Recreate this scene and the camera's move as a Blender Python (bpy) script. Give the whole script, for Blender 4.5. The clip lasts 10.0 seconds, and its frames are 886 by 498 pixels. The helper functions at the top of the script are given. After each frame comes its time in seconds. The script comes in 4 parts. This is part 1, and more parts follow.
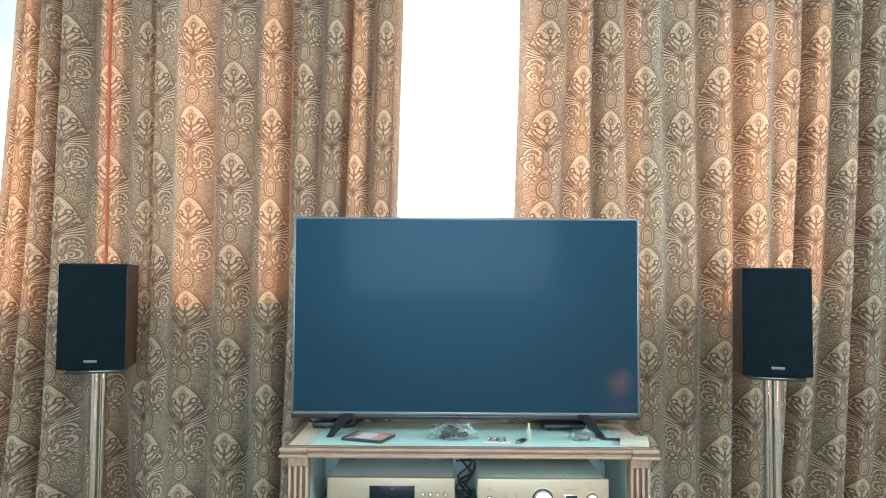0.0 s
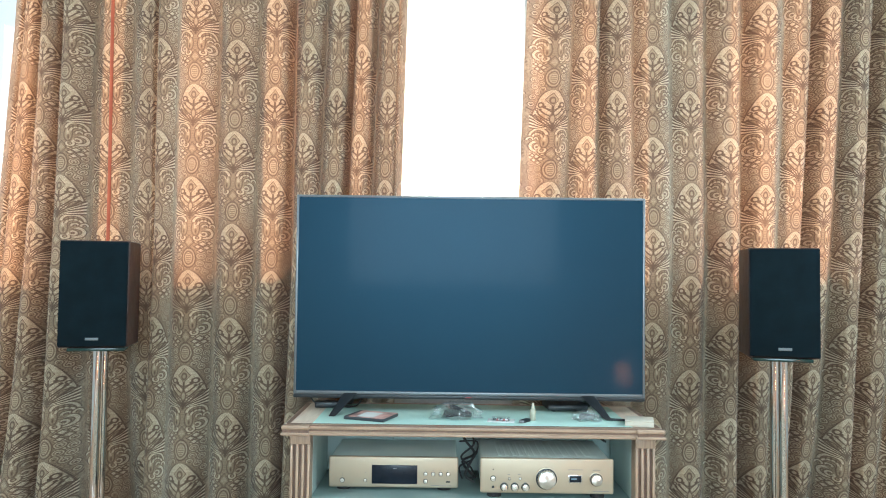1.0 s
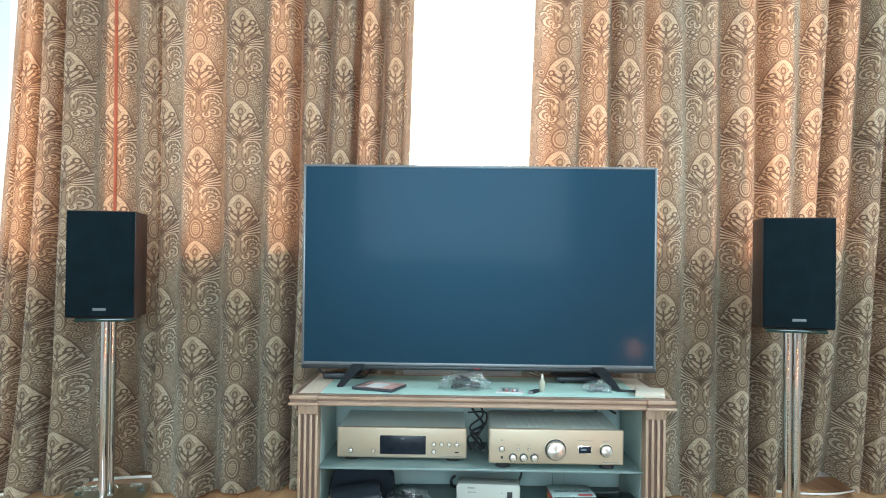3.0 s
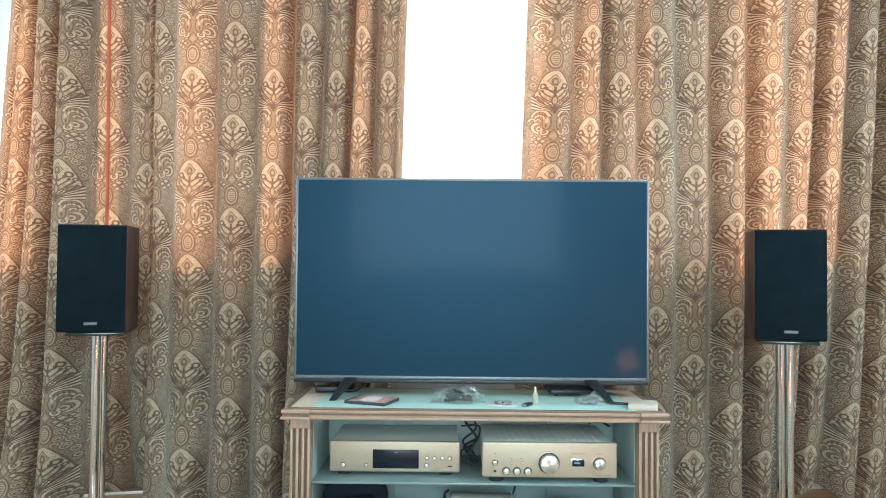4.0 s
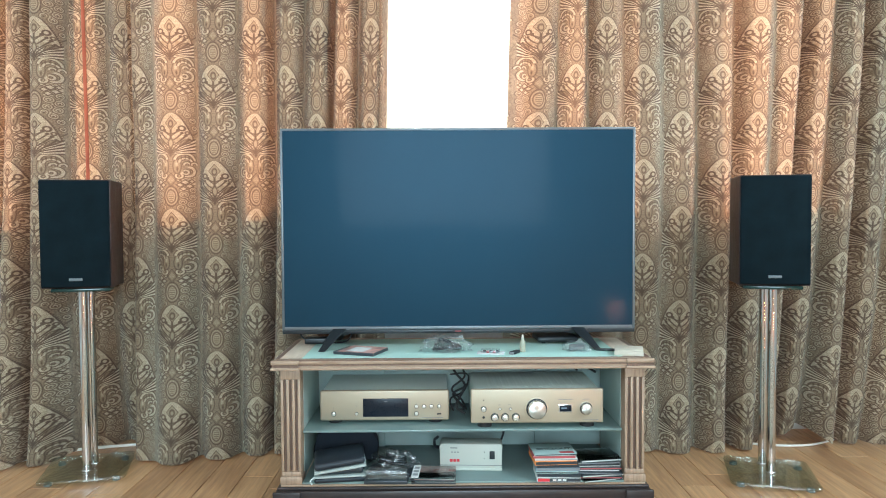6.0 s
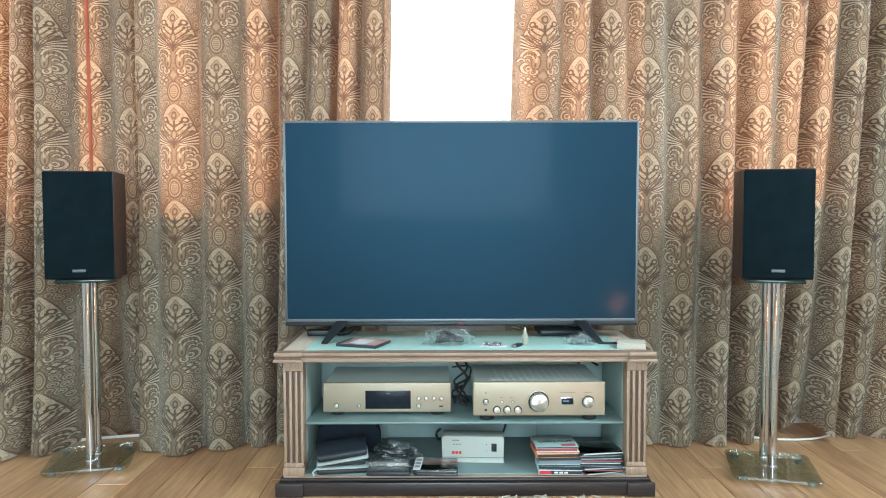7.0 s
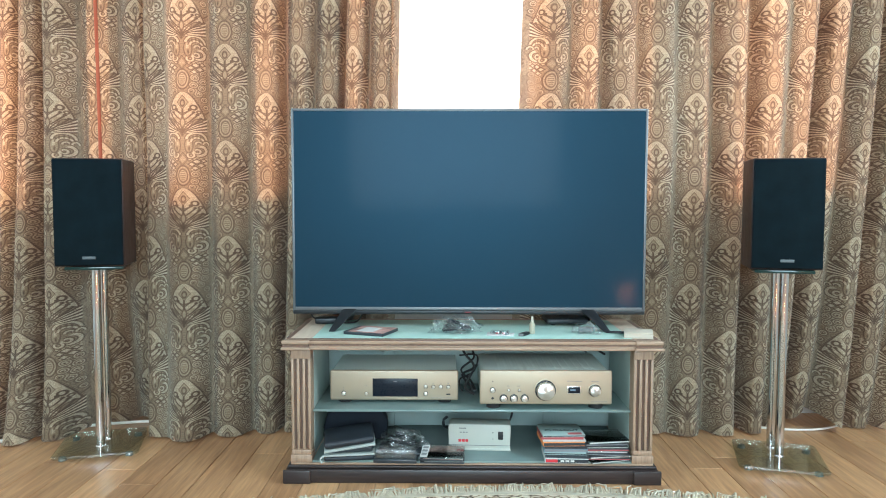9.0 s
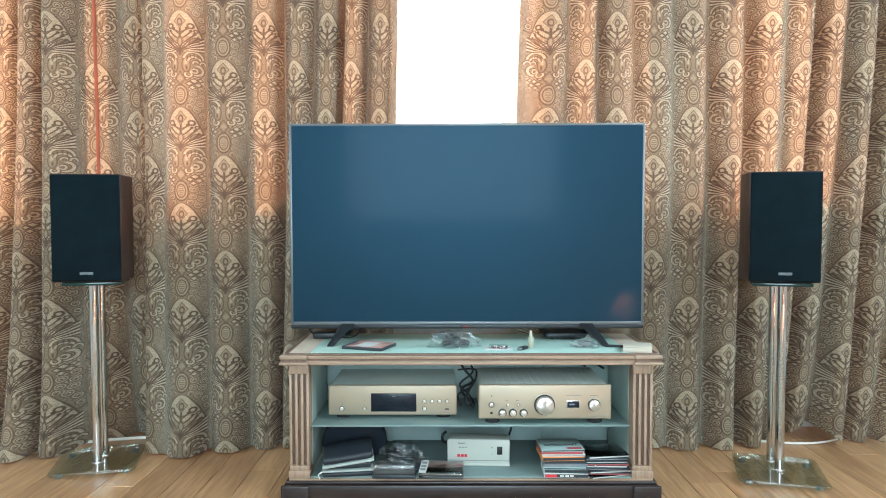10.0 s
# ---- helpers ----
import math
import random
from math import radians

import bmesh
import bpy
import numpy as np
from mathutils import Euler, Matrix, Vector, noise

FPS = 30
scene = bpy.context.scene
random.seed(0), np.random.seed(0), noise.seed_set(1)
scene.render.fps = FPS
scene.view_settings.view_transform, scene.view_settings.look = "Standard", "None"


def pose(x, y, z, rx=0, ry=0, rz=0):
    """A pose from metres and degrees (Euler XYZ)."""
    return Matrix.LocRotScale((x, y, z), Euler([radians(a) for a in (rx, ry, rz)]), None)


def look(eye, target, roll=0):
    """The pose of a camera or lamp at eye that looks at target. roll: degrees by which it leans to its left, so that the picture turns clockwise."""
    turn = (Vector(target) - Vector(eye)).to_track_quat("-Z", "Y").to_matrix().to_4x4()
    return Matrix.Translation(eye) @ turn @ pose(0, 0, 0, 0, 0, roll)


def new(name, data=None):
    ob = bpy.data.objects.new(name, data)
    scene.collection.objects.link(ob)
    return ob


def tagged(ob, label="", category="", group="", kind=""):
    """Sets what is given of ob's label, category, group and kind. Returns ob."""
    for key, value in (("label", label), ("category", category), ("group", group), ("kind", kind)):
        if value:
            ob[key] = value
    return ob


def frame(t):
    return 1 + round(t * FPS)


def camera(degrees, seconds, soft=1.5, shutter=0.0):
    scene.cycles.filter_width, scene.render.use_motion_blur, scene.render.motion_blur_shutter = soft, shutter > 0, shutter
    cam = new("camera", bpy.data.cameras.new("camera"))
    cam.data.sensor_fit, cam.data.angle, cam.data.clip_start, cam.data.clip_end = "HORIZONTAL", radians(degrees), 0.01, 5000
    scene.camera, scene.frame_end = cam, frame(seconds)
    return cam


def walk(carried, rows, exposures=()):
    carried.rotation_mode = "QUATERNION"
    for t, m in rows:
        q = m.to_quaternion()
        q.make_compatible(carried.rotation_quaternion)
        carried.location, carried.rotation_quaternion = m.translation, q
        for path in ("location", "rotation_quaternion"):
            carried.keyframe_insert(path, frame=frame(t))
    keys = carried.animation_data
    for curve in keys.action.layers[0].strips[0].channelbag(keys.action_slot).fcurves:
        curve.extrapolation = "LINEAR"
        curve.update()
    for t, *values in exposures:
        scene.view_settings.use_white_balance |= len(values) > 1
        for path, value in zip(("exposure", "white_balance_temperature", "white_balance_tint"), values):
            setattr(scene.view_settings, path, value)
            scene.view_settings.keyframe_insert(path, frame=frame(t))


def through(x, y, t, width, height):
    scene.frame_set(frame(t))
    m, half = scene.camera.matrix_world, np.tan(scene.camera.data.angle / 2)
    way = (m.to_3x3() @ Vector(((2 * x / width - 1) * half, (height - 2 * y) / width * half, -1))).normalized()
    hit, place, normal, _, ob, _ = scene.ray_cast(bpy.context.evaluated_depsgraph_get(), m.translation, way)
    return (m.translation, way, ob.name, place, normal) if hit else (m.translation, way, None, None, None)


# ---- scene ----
cam = camera(62.0, 10.0, 1.0)
PATH = [
    (0, (-0.087, -0.1, 1.004), (-0.084, 1.898, 1.094), 0.4),
    (0.5, (-0.086, -0.097, 0.975), (-0.096, 1.901, 1.061), 0.4),
    (1, (-0.089, -0.074, 0.947), (-0.095, 1.924, 1.024), 0.7),
    (1.5, (-0.085, -0.044, 0.928), (-0.094, 1.955, 0.995), 1.0),
    (2, (-0.086, -0.035, 0.911), (-0.117, 1.964, 0.96), 1.2),
    (2.5, (-0.079, -0.031, 0.908), (-0.115, 1.969, 0.909), 0.8),
    (3, (-0.083, -0.042, 0.915), (-0.116, 1.958, 0.936), 0.7),
    (3.2, (-0.092, -0.044, 0.918), (-0.117, 1.955, 0.972), 0.8),
    (4.3, (-0.072, -0.04, 0.914), (-0.082, 1.959, 0.969), 0.2),
    (4.5, (-0.074, -0.038, 0.911), (-0.075, 1.962, 0.939), -0.1),
    (5, (-0.07, -0.035, 0.907), (-0.062, 1.965, 0.876), -0.4),
    (5.5, (-0.07, -0.036, 0.91), (-0.057, 1.963, 0.849), -0.4),
    (7, (-0.072, -0.038, 0.911), (-0.065, 1.96, 0.816), -0.1),
    (7.5, (-0.071, -0.037, 0.912), (-0.073, 1.959, 0.793), -0.0),
    (8, (-0.073, -0.038, 0.913), (-0.079, 1.957, 0.777), 0.1),
    (8.5, (-0.073, -0.038, 0.912), (-0.083, 1.957, 0.777), 0.1),
    (9, (-0.07, -0.038, 0.911), (-0.085, 1.958, 0.785), 0.1),
    (9.5, (-0.071, -0.038, 0.914), (-0.082, 1.958, 0.8), -0.0),
    (10, (-0.07, -0.038, 0.913), (-0.08, 1.96, 0.824), -0.1),
]
walk(cam, [(t, look(eye, target, roll)) for t, eye, target, roll in PATH], [(0, 0.25, 5420, -1), (10, 0.25, 5420, -1)])

# ---- light ----
SUN_ELEV, SUN_TURN = 27.0, -6.0      # degrees above the horizon; degrees aside from straight ahead
world = bpy.data.worlds.new("world")
scene.world = world
world.use_nodes = True
wn = world.node_tree.nodes
sky = wn.new("ShaderNodeTexSky")
sky.sky_type, sky.sun_disc = "NISHITA", False
sky.sun_elevation, sky.sun_rotation = radians(SUN_ELEV), radians(SUN_TURN)
sky.dust_density = 2.0
wn["Background"].inputs["Strength"].default_value = 0.085
world.node_tree.links.new(sky.outputs[0], wn["Background"].inputs["Color"])

sun = new("sun", bpy.data.lights.new("sun", "SUN"))
sun.data.energy, sun.data.angle, sun.data.color = 5.0, radians(0.53), (1.0, 0.84, 0.66)
far = Vector((math.sin(radians(SUN_TURN)) * math.cos(radians(SUN_ELEV)), math.cos(radians(SUN_TURN)) * math.cos(radians(SUN_ELEV)), math.sin(radians(SUN_ELEV))))
sun.matrix_world = look(far * 30, (0, 0, 0))


def sky_lamp(name, at, to, wide, high, watts, colour):
    lamp = new(name, bpy.data.lights.new(name, "AREA"))
    lamp.data.shape, lamp.data.size, lamp.data.size_y = "RECTANGLE", wide, high
    lamp.data.energy, lamp.data.color = watts, colour
    lamp.data.spread = radians(130)
    lamp.matrix_world = look(at, to)
    return lamp


# daylight by the window behind the camera; both side lamps are added fill
DAY = (0.88, 0.97, 1.0)
sky_lamp("window_light_south", (0.0, -3.36, 1.6), (0.0, 2.6, 0.85), 2.4, 1.45, 92, DAY)
sky_lamp("fill_light_west", (-2.86, 1.0, 2.12), (0.3, 2.1, 0.5), 1.8, 0.95, 23, DAY)
sky_lamp("fill_light_east", (2.56, 1.0, 2.12), (-0.3, 2.1, 0.5), 1.8, 0.95, 41, DAY)


# ---- materials ----
class Node_value:
    """A number in a node tree, with the usual arithmetic."""
    def __init__(self, tree, socket):
        self.tree, self.socket = tree, socket

    def op(self, kind, *others, clamp=False):
        node = self.tree.nodes.new("ShaderNodeMath")
        node.operation, node.use_clamp = kind, clamp
        for slot, value in zip(node.inputs, (self, *others)):
            if isinstance(value, Node_value):
                self.tree.links.new(value.socket, slot)
            else:
                slot.default_value = value
        return Node_value(self.tree, node.outputs[0])

    def __add__(self, o): return self.op("ADD", o)
    def __radd__(self, o): return self.op("ADD", o)
    def __sub__(self, o): return self.op("SUBTRACT", o)
    def __rsub__(self, o): return (self * -1.0) + o
    def __mul__(self, o): return self.op("MULTIPLY", o)
    def __rmul__(self, o): return self.op("MULTIPLY", o)
    def __truediv__(self, o): return self.op("DIVIDE", o)
    def __abs__(self): return self.op("ABSOLUTE")
    def least(self, o): return self.op("MINIMUM", o)
    def most(self, o): return self.op("MAXIMUM", o)
    def root(self): return self.op("SQRT")

    def inside(self, soft=0.0012):
        """1 where the distance is below zero, 0 above, with a soft rim."""
        return self.op("MULTIPLY_ADD", -0.5 / soft, 0.5, clamp=True)


def blend(under, value, mask):
    """under where mask is 0, value where it is 1."""
    return mask.op("MULTIPLY_ADD", (value - under) if isinstance(value, Node_value) else under * -1.0 + value, under)


def circle(a, q, ca, cq, r):
    da, dq = a - ca, q - cq
    return (da * da + dq * dq).root() - r


def oval(a, q, ca, cq, ra, rq):
    da, dq = (a - ca) / ra, (q - cq) / rq
    return ((da * da + dq * dq).root() - 1.0) * min(ra, rq)


def material(name):
    mat = bpy.data.materials.new(name)
    mat.use_nodes = True
    return mat, mat.node_tree, mat.node_tree.nodes["Principled BSDF"]


def ramp(tree, factor, stops):
    node = tree.nodes.new("ShaderNodeValToRGB")
    while len(node.color_ramp.elements) < len(stops):
        node.color_ramp.elements.new(0.5)
    for el, (at, colour) in zip(node.color_ramp.elements, stops):
        el.position, el.color = at, (*colour, 1)
    tree.links.new(factor, node.inputs[0])
    return node.outputs[0]


def noise_socket(tree, scale, detail=4.0, stretch=(1, 1, 1), coords="Object", rough=0.55, shift=None):
    tc, mp, nz = tree.nodes.new("ShaderNodeTexCoord"), tree.nodes.new("ShaderNodeMapping"), tree.nodes.new("ShaderNodeTexNoise")
    mp.inputs["Scale"].default_value = stretch
    nz.inputs["Scale"].default_value, nz.inputs["Detail"].default_value, nz.inputs["Roughness"].default_value = scale, detail, rough
    tree.links.new(tc.outputs[coords], mp.inputs["Vector"])
    if shift is not None:
        tree.links.new(shift, mp.inputs["Location"])
    tree.links.new(mp.outputs[0], nz.inputs["Vector"])
    return nz.outputs["Fac"]


def bump(tree, bsdf, height, distance=0.001, strength=0.5):
    b = tree.nodes.new("ShaderNodeBump")
    b.inputs["Distance"].default_value, b.inputs["Strength"].default_value = distance, strength
    tree.links.new(height, b.inputs["Height"])
    tree.links.new(b.outputs[0], bsdf.inputs["Normal"])


def plain(name, colour, rough=0.5, metal=0.0, vary=0.12, scale=25.0, grain=0.0004, spec=0.5, coat=0.0):
    """A painted, moulded or metal surface with faint stains, uneven gloss and fine relief."""
    mat, tree, bsdf = material(name)
    big, fine = noise_socket(tree, scale * 0.25, 3), noise_socket(tree, scale * 12, 3)
    dark, light = [c * (1 - vary) for c in colour], [min(1, c * (1 + vary)) for c in colour]
    tree.links.new(ramp(tree, big, [(0.3, dark), (0.7, light)]), bsdf.inputs["Base Color"])
    tree.links.new(ramp(tree, fine, [(0.3, [max(0.02, rough - 0.06)] * 3), (0.7, [min(1, rough + 0.06)] * 3)]), bsdf.inputs["Roughness"])
    bsdf.inputs["Metallic"].default_value = metal
    bsdf.inputs["Specular IOR Level"].default_value = spec
    bsdf.inputs["Coat Weight"].default_value = coat
    if grain:
        bump(tree, bsdf, fine, grain, 0.4)
    return mat


def wood(name, dark, light, along, scale=1.0, rough=0.42, per_piece=False, coat=0.15):
    """Wood with grain that runs along the axis given (0, 1 or 2)."""
    mat, tree, bsdf = material(name)
    stretch = [22.0 * scale] * 3
    stretch[along] = 1.3 * scale
    shift = None
    if per_piece:
        info = tree.nodes.new("ShaderNodeObjectInfo")
        mul = tree.nodes.new("ShaderNodeVectorMath")
        mul.operation = "SCALE"
        mul.inputs[0].default_value = (37.0, 53.0, 11.0)
        tree.links.new(info.outputs["Random"], mul.inputs["Scale"])
        shift = mul.outputs[0]
    grain = noise_socket(tree, 3.2, 6, stretch, rough=0.65, shift=shift)
    stretch2 = [90.0 * scale] * 3
    stretch2[along] = 5.0 * scale
    pores = noise_socket(tree, 3.0, 3, stretch2, shift=shift)
    g, p = Node_value(tree, grain), Node_value(tree, pores)
    f = g * 0.75 + p * 0.25
    if per_piece:
        f = f + (Node_value(tree, info.outputs["Random"]) - 0.5) * 0.22
    mid = [(a + b) / 2 for a, b in zip(dark, light)]
    tree.links.new(ramp(tree, f.socket, [(0.3, dark), (0.5, mid), (0.68, light)]), bsdf.inputs["Base Color"])
    tree.links.new(ramp(tree, pores, [(0.3, [rough - 0.08] * 3), (0.7, [rough + 0.1] * 3)]), bsdf.inputs["Roughness"])
    bsdf.inputs["Coat Weight"].default_value = coat
    bsdf.inputs["Coat Roughness"].default_value = 0.3
    bump(tree, bsdf, f.socket, 0.0006, 0.5)
    return mat


def glass(name, colour, rough=0.0):
    mat, tree, bsdf = material(name)
    bsdf.inputs["Base Color"].default_value = (*colour, 1)
    bsdf.inputs["Transmission Weight"].default_value = 1.0
    bsdf.inputs["Roughness"].default_value = rough
    bsdf.inputs["IOR"].default_value = 1.5
    return mat


def thin_glass(name, tint):
    """Clear tinted plate: light passes straight through, the skin mirrors a little."""
    mat, tree, bsdf = material(name)
    clear, shine, mix = (tree.nodes.new("ShaderNode" + k) for k in ("BsdfTransparent", "BsdfGlossy", "MixShader"))
    clear.inputs["Color"].default_value = (*tint, 1)
    shine.inputs["Roughness"].default_value = 0.04
    mix.inputs[0].default_value = 0.2
    tree.links.new(clear.outputs[0], mix.inputs[1])
    tree.links.new(shine.outputs[0], mix.inputs[2])
    tree.links.new(mix.outputs[0], tree.nodes["Material Output"].inputs["Surface"])
    return mat


def frosted(name, colour, through=0.45):
    """Satin glass: a milky body that lets part of the light through, with a smooth skin."""
    mat, tree, bsdf = material(name)
    cloud = noise_socket(tree, 6, 3)
    tint = ramp(tree, cloud, [(0.3, [c * 0.94 for c in colour]), (0.7, [min(1, c * 1.04) for c in colour])])
    tree.links.new(tint, bsdf.inputs["Base Color"])
    bsdf.inputs["Roughness"].default_value = 0.18
    clear = tree.nodes.new("ShaderNodeBsdfTranslucent")
    tree.links.new(tint, clear.inputs["Color"])
    mix = tree.nodes.new("ShaderNodeMixShader")
    mix.inputs[0].default_value = through
    tree.links.new(bsdf.outputs[0], mix.inputs[1])
    tree.links.new(clear.outputs[0], mix.inputs[2])
    tree.links.new(mix.outputs[0], tree.nodes["Material Output"].inputs["Surface"])
    return mat


COLUMN, REPEAT = 0.155, 0.364     # the damask's columns across the cloth and its repeat along it


def motif(a, q, veins):
    """The cloth's figure, 0 dark to 1 pale: a metres from the column's middle, q metres below an ogee's point."""
    A, Q = a * 465.0, q * 465.0          # counted in threads, 169 to a repeat and 36 to half a column
    DARK, PALE = 0.11, 0.84

    def line(d, width, soft=0.55):
        return (abs(d) - width).inside(soft)

    def below(d, edge, soft=0.6):
        return (d - edge).inside(soft)

    def ringed(L, ca, cq, ra, rq, rim, fill):
        d = oval(A, Q, ca, cq, ra, rq)
        L = blend(L, DARK, below(d, rim))
        return blend(L, fill, below(d, 0.0)), d

    # brown ground down the middle, pale lace at its sides, a plain cool band between the columns
    L = veins * -0.20 + 0.48
    L = blend(L, veins * -0.50 + 0.74, below(11.0 - A, 0.0) * below(abs(Q - 140.0), 36.0, 3.0))
    L = blend(L, veins * -0.16 + 0.47, below(30.5 - A, 0.0))
    # faint leaf on the band
    L = blend(L, 0.56, line(oval(A, Q, 36.0, 56.0, 6.0, 14.0), 1.0))
    L = blend(L, 0.55, line(oval(A, Q, 36.0, 120.0, 5.0, 15.0), 0.9))
    L = blend(L, 0.56, line(oval(A, Q, 36.0, 120.0, 1.8, 8.0), 0.8))
    # scalloped lace: rings beside the medallion and beside the ogee's point
    for ca, cq, r in ((27.0, 136.0, 4.6), (26.5, 149.0, 5.2), (16.0, 144.0, 5.6), (25.0, 161.0, 5.4), (14.5, 157.0, 5.2), (20.5, 3.0, 5.0), (28.0, 12.0, 4.6), (11.5, 167.0, 4.2), (30.0, 25.0, 3.8)):
        L, d = ringed(L, ca, cq, r, r, 1.1, 0.84)
        L = blend(L, 0.20, line(d + 2.0, 0.6))
        L = blend(L, DARK, circle(A, Q, ca, cq + 0.8, 1.3).inside(0.5))
    # medallion with a ribbed heart
    L, d = ringed(L, 0.0, 147.0, 8.4, 16.0, 1.4, 0.66)
    L = blend(L, 0.16, line(d + 2.4, 0.7))
    L = blend(L, (Q * 1.7).op("SINE") * 0.22 + 0.52, oval(A, Q, 0.0, 147.0, 3.8, 9.0).inside(0.5))
    # sprigs above it
    for ca, cq, r in ((17.5, 122.0, 3.4), (11.5, 127.0, 2.9), (22.5, 128.5, 3.2), (15.5, 133.5, 2.8), (9.0, 118.0, 2.2), (25.5, 120.0, 2.4)):
        d = abs(A - ca) * 0.8 + abs(Q - cq) - r
        L = blend(L, DARK, below(d, 1.8))
        L = blend(L, PALE, below(d, 0.0))
    L = blend(L, 0.15, line(A * 1.7 + abs(Q - 118.0) - 12.0, 1.0))
    L = blend(L, 0.62, below(A * 1.7 + abs(Q - 118.0), 7.0))
    # tall buds on both sides of the stem
    L, d = ringed(L, 8.0, 94.0, 4.4, 12.0, 1.2, 0.52)
    L = blend(L, 0.80, oval(A, Q, 7.6, 90.0, 1.6, 4.6).inside(0.6))
    L = blend(L, DARK, oval(A, Q, 8.4, 99.5, 1.1, 4.0).inside(0.6))
    # leaves that arch outwards and open scrolls under them
    for ca, cq, r, w, keep in ((17.5, 84.0, 12.5, 1.7, below(Q, 83.0)), (18.5, 88.0, 8.0, 1.5, below(Q, 88.0)), (20.0, 91.0, 3.6, 1.2, below(Q, 92.0)),
                               (21.0, 103.0, 8.2, 2.1, below(17.5 - A - (Q - 99.0) * 0.8, 0.0, 1.2)), (18.2, 104.5, 3.6, 1.4, below(15.5 - A, 0.0)), (29.5, 91.0, 4.0, 1.3, below(Q, 92.0)), (10.5, 111.0, 4.2, 1.3, below(108.0 - Q, 0.0))):
        d = circle(A, Q, ca, cq, r)
        L = blend(L, DARK, line(d, w + 1.3) * keep)
        L = blend(L, PALE, line(d, w) * keep)
    for ca, cq in ((13.2, 79.0), (18.0, 77.0), (22.6, 79.0)):
        L = blend(L, DARK, oval(A, Q, ca, cq, 0.9, 3.0).inside(0.6))
    # arms that leave the foot of the plant and run on to the next column
    arm = (A / 36.0).op("POWER", 0.62)
    L = blend(L, 0.16, line(Q - 74.0 + arm * 43.0, 1.25) * below(A, 37.0))
    # striped leaves under the ogee
    fan = below(A, 31.5, 0.8) * below(4.0 - A, 0.0)
    curve = (A / 31.0).op("POWER", 0.80)
    spread = (74.0 - Q) / (curve * 31.0 + 0.5)
    L = blend(L, (spread * 32.0).op("SINE").op("MULTIPLY_ADD", 1.5, 0.5, clamp=True) * 0.80 + 0.11, fan * below(0.12 - spread, 0.0, 0.02) * below(spread, 0.98, 0.02))
    # ogee with a toothed rim
    half = (Q.most(0.0) / 43.0).op("POWER", 0.52).least(1.0) * 27.0
    tooth = (Q * 2.1).op("SINE") * 0.8
    d = (A - half).most(Q - 48.0 + A * 0.10)
    L = blend(L, DARK, below(d + tooth, 2.2))
    L = blend(L, veins * -0.12 + 0.80, below(d, 0.0, 0.5))
    # the heart of the plant: brown ground, feathered leaves, fingers under two arches
    L = blend(L, 0.60, below(A - (76.0 - Q) * 0.62, 0.0) * below(44.0 - Q, 0.0) * below(Q, 78.0))
    axis = (77.0 - Q).most(0.0)
    d = abs(A - axis * 0.36) - (axis * 0.22).least(4.0)
    inner = below(Q, 75.0) * below(51.0 - Q, 0.0)
    L = blend(L, DARK, below(d, 1.3) * inner)
    L = blend(L, (Q * 1.25 - A * 0.8).op("SINE").op("MULTIPLY_ADD", 0.7, 0.75, clamp=True) * 0.55 + 0.34, below(d, 0.0) * inner)
    # dark branches that rise from the foot and bend outwards
    for reach, top in ((17.5, 47.0), (26.0, 51.0), (32.0, 57.0)):
        up = ((75.0 - Q).most(0.0)) / (75.0 - top)
        L = blend(L, DARK, line(A - up.op("POWER", 1.7) * reach, 1.05) * below(Q, 75.0) * below(top - Q, 0.0))
    # branches within the ogee that leave the stem and curl over
    for foot, reach, rise, width in ((68.0, 24.0, 23.0, 1.5), (59.0, 20.0, 20.0, 1.5), (50.0, 15.5, 15.0, 1.4), (41.0, 10.0, 11.0, 1.2)):
        up = ((foot - Q).most(0.0)) / rise
        L = blend(L, DARK, line(A - up.op("POWER", 0.72) * reach, width) * below(Q, foot) * below(foot - rise - Q, 0.0))
        L = blend(L, DARK, circle(A, Q, reach - 1.0, foot - rise + 0.5, 2.1).inside(0.6))
    L = blend(L, DARK, below(A, 1.5) * below(Q, 77.0) * below(27.0 - Q, 0.0))
    L, d = ringed(L, 0.0, 54.0, 2.4, 6.5, 1.2, 0.66)
    # bud, curls and dots in the ogee
    L = blend(L, 0.14, line(Q - 38.0 + A * 0.55, 1.2) * below(A, 12.0))
    bud = A * 1.55 + abs(Q - 18.0)
    L = blend(L, DARK, below(bud, 13.2))
    L = blend(L, 0.60, below(bud, 11.6))
    L = blend(L, 0.14, line(oval(A, Q, 0.0, 19.5, 3.0, 5.4), 0.9))
    d = circle(A, Q, 14.2, 27.0, 4.0)
    L = blend(L, DARK, line(d, 1.3))
    L = blend(L, 0.14, line(circle(A, Q, 20.8, 34.6, 2.4), 1.0))
    return L


